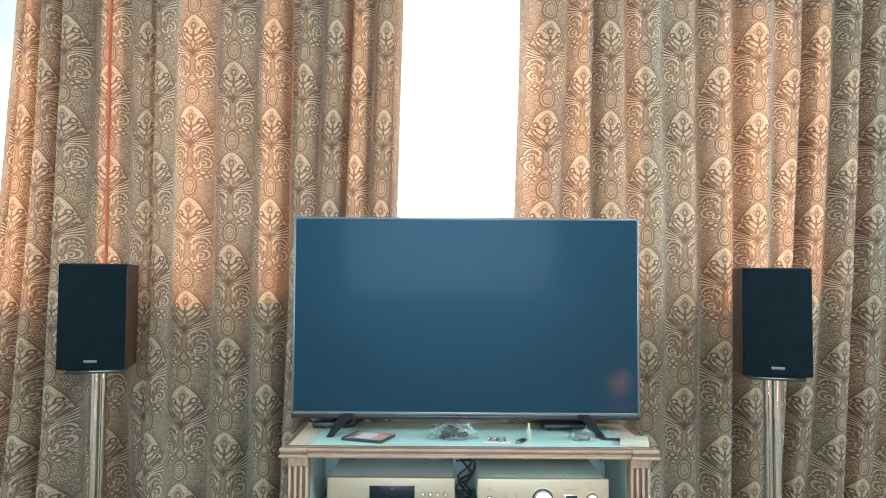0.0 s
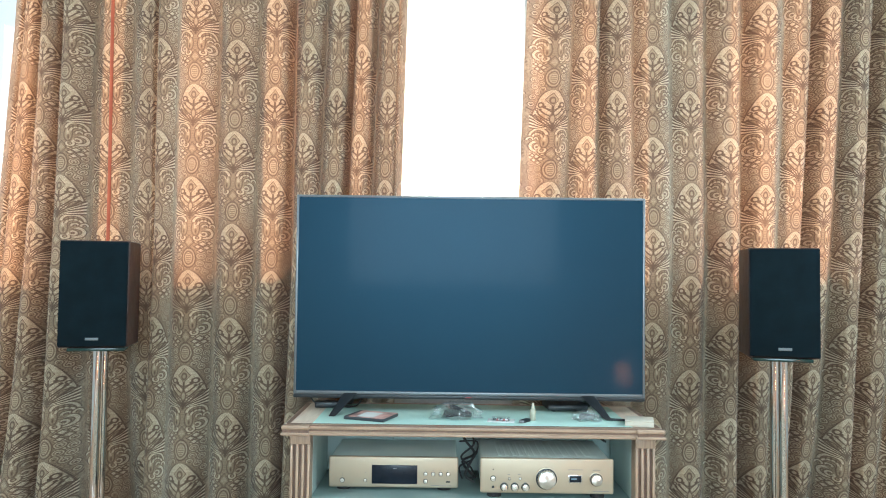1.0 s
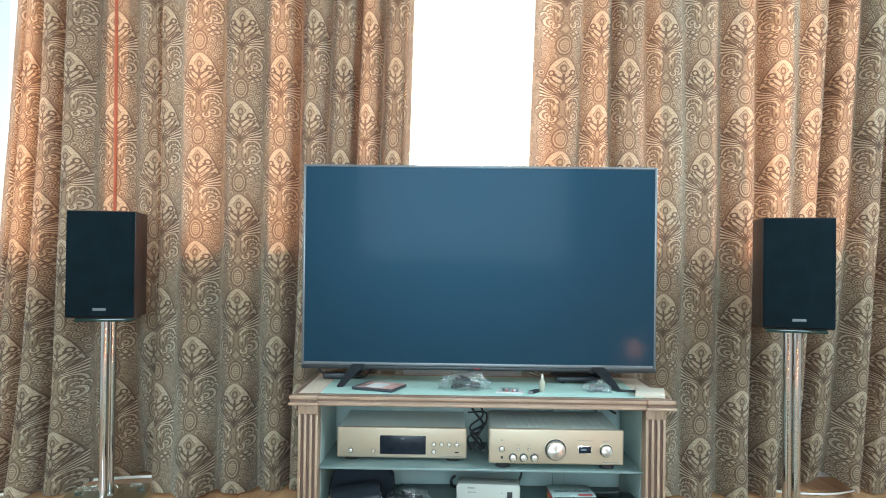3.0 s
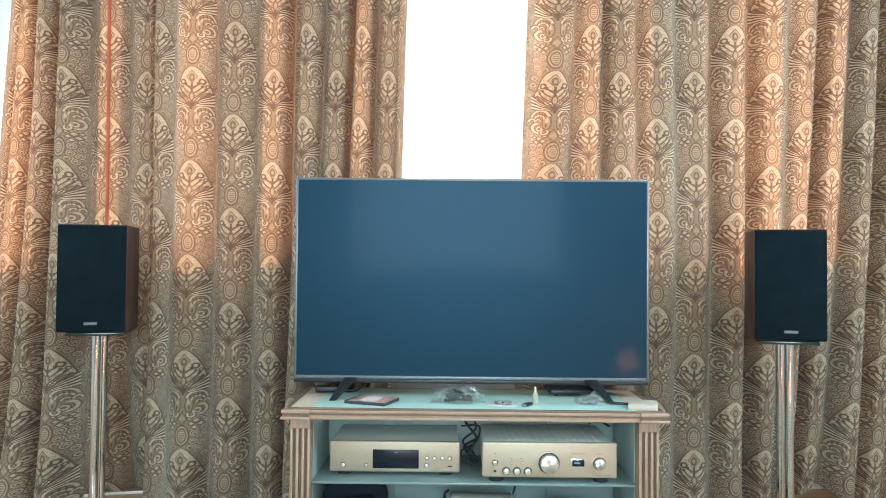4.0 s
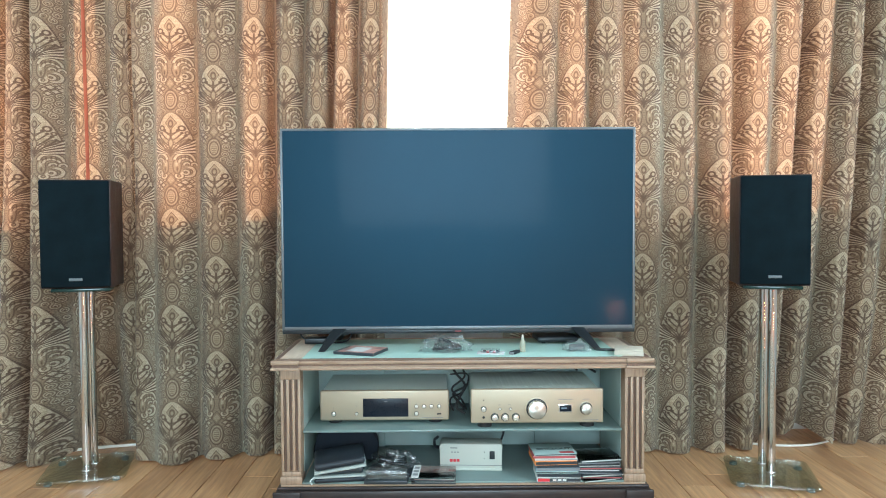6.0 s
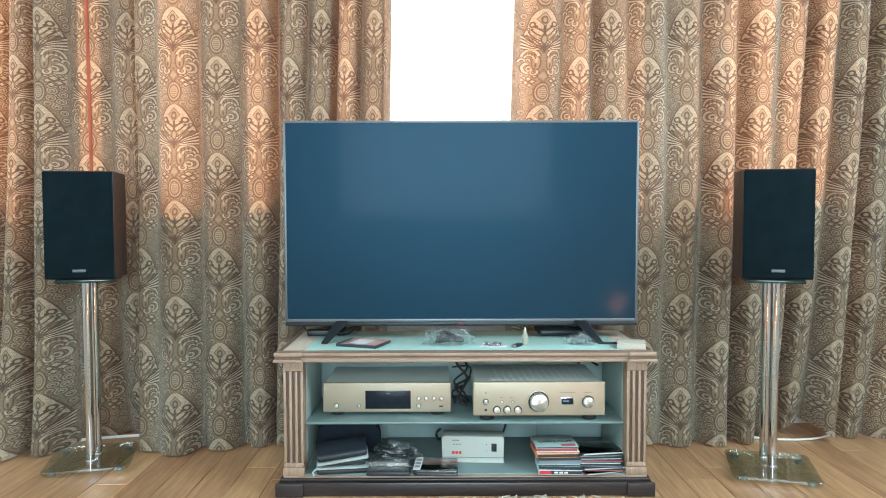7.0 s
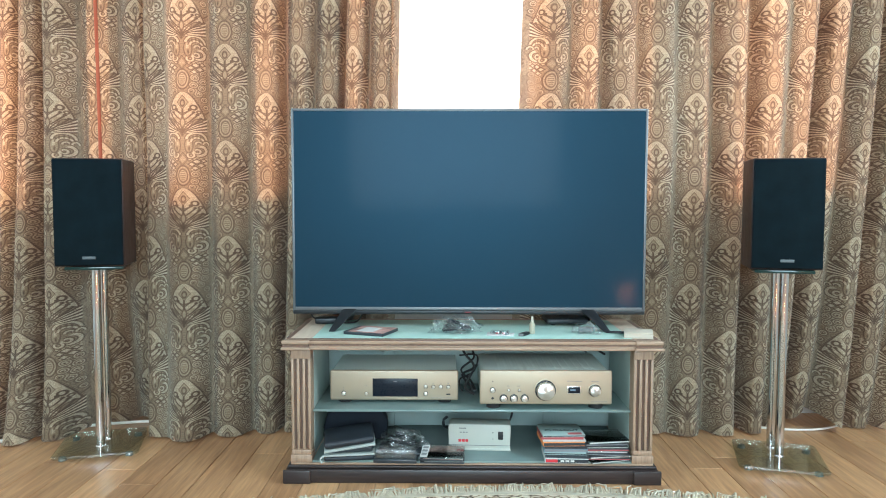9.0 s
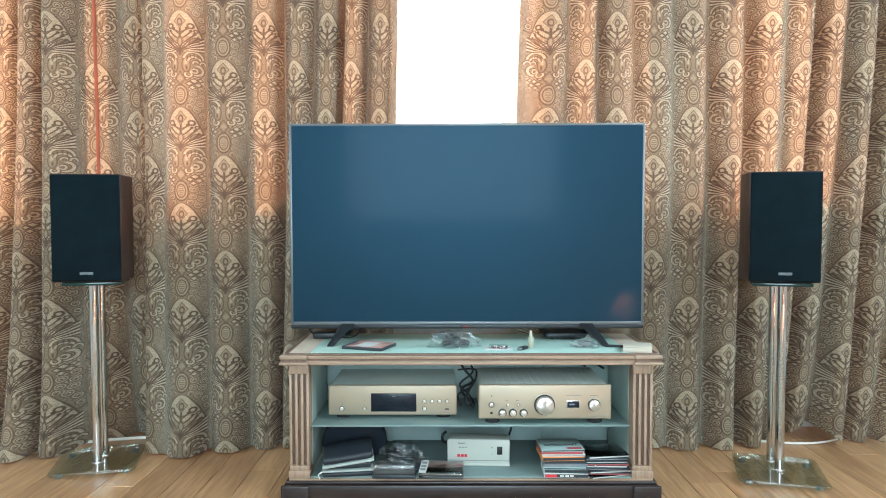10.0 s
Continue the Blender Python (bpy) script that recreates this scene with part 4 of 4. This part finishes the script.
mag = thing("booklet", at_table(-0.332, 2.436, -20), "thin printed booklet in a dark case", "booklet")
part("case", block(-0.073, -0.06, 0, 0.073, 0.06, 0.010, 0.001), M_DARK_SLEEVE, mag)
part("cover", block(-0.056, -0.058, 0.0102, 0.072, 0.058, 0.0115), M_PHOTO, mag, "red and white printed cover")
part("picture", block(-0.030, -0.05, 0.0116, 0.03, 0.03, 0.012), M_PAPER, mag)

usb = thing("usb_stick", at_table(0.184, 2.394, 55), "small black memory stick", "memory stick")
part("body", block(-0.021, -0.009, 0, 0.021, 0.009, 0.010, 0.003, 3), M_BLACK, usb)
part("cap", block(-0.030, -0.008, 0.0006, -0.0212, 0.008, 0.0094, 0.002), M_GREY_PRINT, usb)

disc = thing("memory_card_pack", at_table(0.104, 2.406, -8), "opened small blister pack with dark dots", "blister pack")
part("card", block(-0.045, -0.028, 0, 0.045, 0.028, 0.002, 0.0005), M_PAPER, disc)
for k in range(5):
    x, y = (-0.022 + 0.011 * k), 0.006 * (-1) ** k
    part("bead", rod((x, y, 0.002), (x, y, 0.009), 0.006, 0.004, 16, 0.001), (M_DARK_SLEEVE, M_PINK)[k % 2], disc)
part("blister", block(-0.034, -0.018, 0.0021, 0.030, 0.02, 0.0125, 0.004, 3), M_FILM, disc)

bottle = thing("dropper_bottle", at_table(0.212, 2.425), "small cloudy bottle with a long neck", "bottle")
bm = rod((0, 0, 0), (0, 0, 0.034), 0.010, 0.0098, 24, 0.0015)
rod((0, 0, 0.034), (0, 0, 0.041), 0.0098, 0.005, 24, 0, bm)
part("flask", bm, M_AMBER, bottle)
part("neck", rod((0, 0, 0.041), (0, 0, 0.058), 0.005, 0.0035, 20, 0.0006), M_CREAM, bottle)

box = thing("set_top_box", at_table(0.355, 2.645, 3), "flat rounded black receiver box behind the television", "receiver")
part("body", block(-0.075, -0.06, 0.004, 0.075, 0.06, 0.026, 0.011, 4), M_BLACK, box)
for x in (-0.05, 0.05):
    for y in (-0.04, 0.04):
        part("foot", rod((x, y, 0), (x, y, 0.006), 0.008, 0.008, 12), M_RUBBER, box)

hub = thing("power_brick", at_table(-0.515, 2.63, 4), "small black power brick with a cable", "power brick")
part("body", block(-0.04, -0.02, 0, 0.045, 0.02, 0.022, 0.005, 3), M_BLACK, hub)
part("cable", tube([(-0.035, 0.0, 0.012), (-0.055, 0.01, 0.03), (-0.05, 0.02, 0.06), (-0.02, 0.01, 0.075)], 0.0028), M_BLACK, hub)
part("lead", tube([(0.04, 0.0, 0.012), (0.07, -0.02, 0.004), (0.11, 0.01, 0.004), (0.13, 0.04, 0.03)], 0.0026), M_BLACK, hub)

pad = thing("note_box", at_table(0.555, 2.368, -14), "cream coloured flat card box", "box")
part("tray", block(-0.046, -0.035, 0, 0.046, 0.055, 0.015, 0.0015), M_CREAM, pad)
part("lid", block(-0.045, -0.034, 0.0152, 0.045, 0.054, 0.019, 0.001), M_CREAM, pad)
pen = thing("pen", at_table(0.511, 2.428, -10, 0.0), "thin black pen lying on the glass", "pen")
bm = rod((-0.05, 0, 0.0045), (0.04, 0, 0.0045), 0.0042, 0.0042, 14, 0.0008)
rod((0.04, 0, 0.0045), (0.052, 0, 0.0045), 0.0042, 0.001, 14, 0, bm)
part("barrel", bm, M_BLACK, pen)

# ---- things on the bottom of the cabinet ----
LOW = 0.0703


def low(x, y, turn=0.0, up=0.0):
    return pose(x, y, LOW + up, 0, 0, turn)


cap = thing("headphone_pouch", low(-0.401, 2.517, 5), "soft black felt pouch with rounded corners", "pouch")
bm = prism([(-0.11, 0.0), (0.115, 0.0), (0.12, 0.07), (0.10, 0.105), (0.06, 0.12), (-0.06, 0.12), (-0.095, 0.10), (-0.108, 0.05)], 0.07, 0.015)
part("body", bm, M_FELT, cap)
wal = thing("disc_wallet", low(-0.398, 2.366, 8), "open zipped black disc wallet with pale trim", "disc wallet")
part("lower_cover", block(-0.082, -0.055, 0, 0.082, 0.06, 0.016, 0.006, 3), M_LEATHER, wal)
part("lower_zip", block(-0.0835, -0.0565, 0.0162, 0.0835, 0.0, 0.022, 0.002), M_ZIP, wal, "pale zip edge")
bm = block(-0.075, -0.045, 0.0, 0.075, 0.055, 0.02, 0.006, 3)
part("sleeves", move(bm, pose(0, 0.004, 0.0225)), M_DARK_SLEEVE, wal)
bm = block(-0.082, -0.058, 0, 0.082, 0.058, 0.024, 0.011, 4)
part("upper_cover", move(bm, pose(0, 0, 0.056, 9, -7, 0)), M_LEATHER, wal)
bm = block(-0.0835, -0.0605, -0.008, 0.0835, 0.02, 0.0, 0.003)
part("upper_zip", move(bm, pose(0, 0, 0.0555, 9, -7, 0)), M_ZIP, wal, "pale zip edge")
part("pull", tube([(-0.08, -0.05, 0.02), (-0.094, -0.058, 0.012), (-0.088, -0.066, 0.002)], 0.003), M_ZIP, wal)

pack = thing("plastic_packaging", low(-0.223, 2.417, -3), "clear plastic packaging with dark cable coils", "packaging")
part("tray", block(-0.082, -0.06, 0.0, 0.082, 0.06, 0.012, 0.003), M_DARK_SLEEVE, pack)
bm = crumpled(0.075, 0.05, 0.042, 5.0)
part("film", move(bm, pose(0, 0, 0.0122)), M_FILM, pack)
bm = bmesh.new()
for k in range(4):
    tube([(-0.05, 0.0, 0.03 + 0.008 * k), (-0.01, -0.03, 0.034 + 0.006 * k), (0.04, -0.01, 0.03 + 0.008 * k), (0.02, 0.025, 0.04), (-0.03, 0.02, 0.036 + 0.007 * k)], 0.0035, 8, bm)
part("cable", bm, M_BLACK, pack)
tray = thing("clear_tray", low(-0.241, 2.320, -2), "clear plastic tray with dark bottom", "tray")
part("bottom", block(-0.07, -0.028, 0, 0.07, 0.028, 0.012, 0.002), M_DARK_SLEEVE, tray)
part("cover", block(-0.068, -0.026, 0.0125, 0.068, 0.03, 0.045, 0.006, 3), M_FILM, tray)


def jewel_case(m, sleeve, label, group=""):
    root = thing("disc_case", m, label, "disc case", group)
    part("tray", block(-0.071, -0.0625, 0, 0.071, 0.0625, 0.0045, 0.0005), M_DARK_SLEEVE, root)
    part("booklet", block(-0.058, -0.060, 0.0046, 0.0695, 0.060, 0.0065), sleeve, root)
    part("lid", block(-0.071, -0.0625, 0.0067, 0.071, 0.0625, 0.0100, 0.0006), M_CLEAR_CASE, root, "clear plastic lid")
    return root


jc = jewel_case(low(-0.089, 2.349, -4, 0.0103), M_PHOTO, "disc case with a printed cover lying flat")
part("spine_print", block(-0.069, -0.061, 0.0102, -0.045, 0.061, 0.0108), M_PAPER, jc)
for k in range(3):
    part("spine_mark", block(-0.066, -0.04 + 0.032 * k, 0.0109, -0.049, -0.02 + 0.032 * k, 0.0112), M_GREY_PRINT, jc)
jewel_case(low(-0.087, 2.353, -2), M_GREY_PRINT, "disc case with a grey cover lying flat")

ups = thing("power_supply", low(0.037, 2.421, -3), "white plastic power supply box with a socket", "power supply")
bm = prism([(-0.105, 0.004), (0.103, 0.004), (0.106, 0.084), (0.10, 0.090), (-0.10, 0.090), (-0.107, 0.082)], 0.07, 0.004)
part("case", bm, M_WHITE, ups)
part("base", block(-0.1065, -0.004, 0.0, 0.105, 0.07, 0.0075, 0.002), M_WHITE, ups)
part("seam", block(-0.1062, -0.0006, 0.0165, 0.1045, 0.002, 0.0185), M_GREY_PRINT, ups)
part("socket", block(0.062, -0.0018, 0.038, 0.080, 0.004, 0.066, 0.002), M_BLACK, ups)
bm = block(-0.072, -0.0008, 0.029, -0.062, 0.001, 0.038)
block(-0.060, -0.0008, 0.029, -0.050, 0.001, 0.038, bm=bm)
block(-0.048, -0.0008, 0.029, -0.039, 0.001, 0.038, bm=bm)
part("badge", bm, M_RED, ups, "red maker's mark as plain bars")
for k in range(3):
    part("lamp_dot", rod((0.045, -0.0012, 0.040 + 0.011 * k), (0.045, 0.002, 0.040 + 0.011 * k), 0.0018, 0.0018, 12), (M_GREY_PRINT, M_WHITE, M_BLACK)[k], ups)
for x, z, w in ((-0.058, 0.074, 0.012), (-0.064, 0.060, 0.003), (-0.054, 0.060, 0.003), (-0.044, 0.060, 0.003)):
    part("print", block(x - w, -0.0006, z, x + w, 0.001, z + 0.0035), M_GREY_PRINT, ups)
part("cable", tube([(0.09, 0.068, 0.06), (0.106, 0.085, 0.085), (0.112, 0.08, 0.115), (0.10, 0.11, 0.14)], 0.004), M_BLACK, ups)
part("plug", tube([(-0.115, 0.10, 0.085), (-0.128, 0.09, 0.075), (-0.126, 0.09, 0.055), (-0.112, 0.10, 0.045)], 0.005), M_BLACK, ups)


def lettering(words, size, thick, mat):
    """A mesh of words in the built-in font, centred, lying flat."""
    curve = bpy.data.curves.new("words", "FONT")
    curve.body, curve.size, curve.extrude, curve.align_x = words, size, thick, "CENTER"
    curve.offset = size * 0.02
    holder = bpy.data.objects.new("words", curve)
    mesh = bpy.data.meshes.new_from_object(holder)
    bpy.data.objects.remove(holder)
    mesh.materials.clear()
    mesh.materials.append(mat)
    return mesh


rng = random.Random(3)
z = 0.0
stack = [(M_PAPER, 0.0135, 0.140, "white paper disc box with a red spine end"), (M_DARK_SLEEVE, 0.008, 0.139, ""), (M_COVER, 0.006, 0.138, ""), (M_BLUE, 0.010, 0.142, ""), (M_DARK_SLEEVE, 0.006, 0.138, ""),
         (M_ORANGE, 0.012, 0.138, "orange card disc sleeve"), (M_PAPER, 0.005, 0.14, ""), (M_PINK, 0.008, 0.14, ""), (M_COVER, 0.006, 0.14, "pale green disc sleeve with a dark title")]
for k, (mat, high, wide, label) in enumerate(stack):
    x, y = 0.319 - 0.008 * (k > 3) + rng.uniform(-0.006, 0.006), 2.362 + 0.006 * k + rng.uniform(-0.004, 0.004)
    sl = thing("disc_sleeve", low(x, y, rng.uniform(-5, 4), z), label or "disc sleeve in an uneven stack", "disc sleeve", "stack of disc sleeves")
    bm = block(-wide / 2, -0.062, 0, wide / 2, 0.062, 0.0012, 0.0003)
    block(-wide / 2, -0.062, high - 0.0012, wide / 2, 0.062, high, 0.0003, 2, bm)
    block(-wide / 2, -0.0615, 0.0012, -wide / 2 + 0.002, 0.062, high - 0.0012, bm=bm)
    part("card", bm, mat, sl)
    part("spine", block(-wide / 2 + 0.0021, -0.0613, 0.0013, wide / 2 - 0.0005, 0.061, high - 0.0013), (M_GREY_PRINT, mat, M_DARK_SLEEVE)[k % 3] if k else M_DARK_SLEEVE, sl)
    if k == 0:
        part("spine_print", block(-0.067, -0.0624, 0.002, -0.03, -0.0612, 0.0115), M_RED, sl)
        for j in range(3):
            part("spine_mark", block(-0.02 + 0.016 * j, -0.0620, 0.004, -0.008 + 0.016 * j, -0.0612, 0.0095), M_PAPER, sl)
    if k == len(stack) - 1:
        title = new("title", lettering("CHILLOUT", 0.024, 0.0004, M_BLACK))
        title.parent = sl
        title.matrix_basis = pose(0.002, -0.014, high + 0.0002)
        part("picture", block(0.015, -0.055, high + 0.0001, 0.062, -0.035, high + 0.0006), M_PINK, sl)
    z += high + 0.0004
z = 0.0
for k in range(9):
    high = 0.0052 + 0.0008 * (k % 3)
    sl = thing("disc_sleeve", low(0.451 + rng.uniform(-0.008, 0.005), 2.367 + 0.005 * k + rng.uniform(-0.005, 0.005), rng.uniform(-9, 9) + (8 if k == 0 else 0), z),
               "thin dark disc case in an uneven stack", "disc sleeve", "stack of thin disc cases")
    part("case", block(-0.071, -0.062, 0, 0.071, 0.062, high, 0.0006), M_DARK_SLEEVE if k % 4 else M_CLEAR_CASE, sl)
    part("spine", block(-0.0695, -0.0628, 0.0016, 0.0695, -0.0618, high - 0.0016), (M_PAPER, M_PINK, M_WHITE, M_GREY_PRINT)[k % 4], sl)
    z += high + 0.0003

# cables behind the players
cab_cables = [([(-0.02, 2.50, 0.40), (-0.01, 2.46, 0.39), (0.02, 2.50, 0.34), (-0.02, 2.55, 0.30), (0.015, 2.47, 0.27), (-0.005, 2.52, 0.252)], 0.0042),
              ([(0.0, 2.58, 0.41), (0.02, 2.52, 0.37), (-0.025, 2.50, 0.33), (0.01, 2.55, 0.28), (0.025, 2.52, 0.253)], 0.0035),
              ([(-0.03, 2.55, 0.37), (0.03, 2.50, 0.38), (0.02, 2.56, 0.31), (-0.03, 2.52, 0.29), (-0.02, 2.50, 0.252)], 0.003),
              ([(0.03, 2.53, 0.34), (0.0, 2.49, 0.30), (-0.01, 2.46, 0.275), (0.02, 2.45, 0.256)], 0.0045),
              ([(0.02, 2.58, 0.42), (0.10, 2.50, 0.408), (0.20, 2.52, 0.40), (0.30, 2.55, 0.405), (0.42, 2.60, 0.40), (0.50, 2.62, 0.36)], 0.004),
              ([(0.06, 2.60, 0.41), (0.16, 2.56, 0.402), (0.28, 2.60, 0.41), (0.38, 2.57, 0.40), (0.44, 2.66, 0.36)], 0.003)]
for points, r in cab_cables:
    tagged(new("cable", mesh_of("cable", tube(points, r), M_RUBBER)), "black cable hanging behind the players", "cable", "cables behind the players")
tagged(new("floor_cable", mesh_of("floor_cable", tube([(1.12, 2.93, 0.006), (1.22, 2.89, 0.006), (1.32, 2.87, 0.006), (1.42, 2.88, 0.006), (1.52, 2.93, 0.006), (1.66, 3.02, 0.006)], 0.0045), M_CABLE_WHITE)),
       "white cable lying on the floor by the curtain", "cable")
tagged(new("floor_cable", mesh_of("floor_cable", tube([(-1.95, 2.72, 0.006), (-1.80, 2.69, 0.006), (-1.70, 2.72, 0.006), (-1.60, 2.85, 0.006), (-1.40, 2.93, 0.006), (-1.2, 2.97, 0.006)], 0.006), M_CABLE_WHITE)),
       "white cable lying on the floor under the curtain", "cable")

# ---- salt lamp behind the camera, mirrored in the screen ----
salt = thing("salt_lamp", pose(1.50, -1.33, 0), "glowing orange salt lamp on a wooden foot", "lamp")
part("foot", rod((0, 0, 0), (0, 0, 0.03), 0.075, 0.07, 32, 0.003), M_CHERRY, salt)
bm = bmesh.new()
bmesh.ops.create_icosphere(bm, subdivisions=3, radius=1.0)
for vert in bm.verts:
    n = vert.co.normalized()
    k = 1 + 0.22 * noise.noise(n * 1.8)
    vert.co = Vector((n.x * 0.07 * k, n.y * 0.07 * k, 0.12 + n.z * 0.085 * k * (1.0 if n.z < 0 else 1.1)))
part("crystal", bm, M_GLOW, salt, "warm glowing salt crystal")

# ---- rug ----
RX, RY, RA, RB = 0.18, 0.80, 1.85, 1.42
rug = thing("rug", pose(RX, RY, 0), "oval patterned beige wool rug with a cream fringe", "rug")


def ring(a0, b0, a1, b1, z0, z1, n=128, bm=None):
    made = bmesh.new()
    cols = []
    for k in range(n):
        c, s = math.cos(6.2832 * k / n), math.sin(6.2832 * k / n)
        w = 1 + 0.004 * noise.noise((c * 4, s * 4, 1.0))
        cols.append([made.verts.new(p) for p in ((a0 * c, b0 * s, 0), (a0 * c, b0 * s, z0), (a1 * c * w, b1 * s * w, z1), (a1 * c * w, b1 * s * w, 0))])
    for k in range(n):
        p, q = cols[k], cols[(k + 1) % n]
        for i in range(3):
            made.faces.new((p[i], p[i + 1], q[i + 1], q[i]))
    return join(bm, made)


part("pile", ring(0.02, 0.02, RA - 0.03, RB - 0.03, 0.010, 0.010), M_RUG, rug)
part("border", ring(RA - 0.0298, RB - 0.0298, RA, RB, 0.0115, 0.008), M_WOOL, rug, "cream woven border")
rng = random.Random(11)
bm = bmesh.new()
for k in range(1500):
    ang = 0.35 + 2.45 * k / 1500 + rng.uniform(-0.001, 0.001)
    c, s = math.cos(ang), math.sin(ang)
    base = Vector((RA * c, RB * s, 0.005)) * 0.999
    out = Vector((c / RA, s / RB, 0)).normalized()
    side = Vector((-out.y, out.x, 0))
    long = rng.uniform(0.03, 0.065)
    sway = 0.8 * noise.noise((ang * 40, 0.2, 0.7)) * 2 + rng.uniform(-0.5, 0.5)
    up = max(0.0, rng.gauss(0.001, 0.008))
    mid = base + (out + side * sway * 0.4) * long * 0.5 + Vector((0, 0, up * 0.9 + 0.004))
    tip = base + (out + side * sway) * long + Vector((0, 0, up if rng.random() < 0.12 else 0.001))
    w = rng.uniform(0.0016, 0.0032)
    ring3 = []
    for p, ww in ((base, w), (mid, w * 1.1), (tip, w * 0.4)):
        ring3.append([bm.verts.new(p + side * ww), bm.verts.new(p + Vector((0, 0, ww * 1.4))), bm.verts.new(p - side * ww)])
    for one, two in zip(ring3, ring3[1:]):
        for i in range(3):
            bm.faces.new((one[i], one[(i + 1) % 3], two[(i + 1) % 3], two[i]))
fr = part("fringe", bm, M_WOOL, rug, "cream wool fringe")
tagged(fr, kind="stuff")

# ---- floor planks ----
PLANK = 0.118
rng = random.Random(21)
shared = {}
for k in range(int((EAST - WEST) / PLANK) + 1):
    x0 = WEST + k * PLANK
    y = SOUTH + rng.uniform(-1.1, 0)
    while y < NORTH:
        long = rng.choice((0.9, 1.2, 1.5))
        start, stop = max(y, SOUTH), min(y + long, NORTH)
        size = round((stop - start) * 50) / 50
        if size > 0.05:
            if size not in shared:
                shared[size] = mesh_of("plank", block(0.0008, 0.0008, -0.006, PLANK - 0.0008, size - 0.0008, 0.0, 0.0012, 1), M_PLANK, False)
            ob = new("plank", shared[size])
            ob.location = (x0, start, 0)
            ob.parent = floor
        y += long
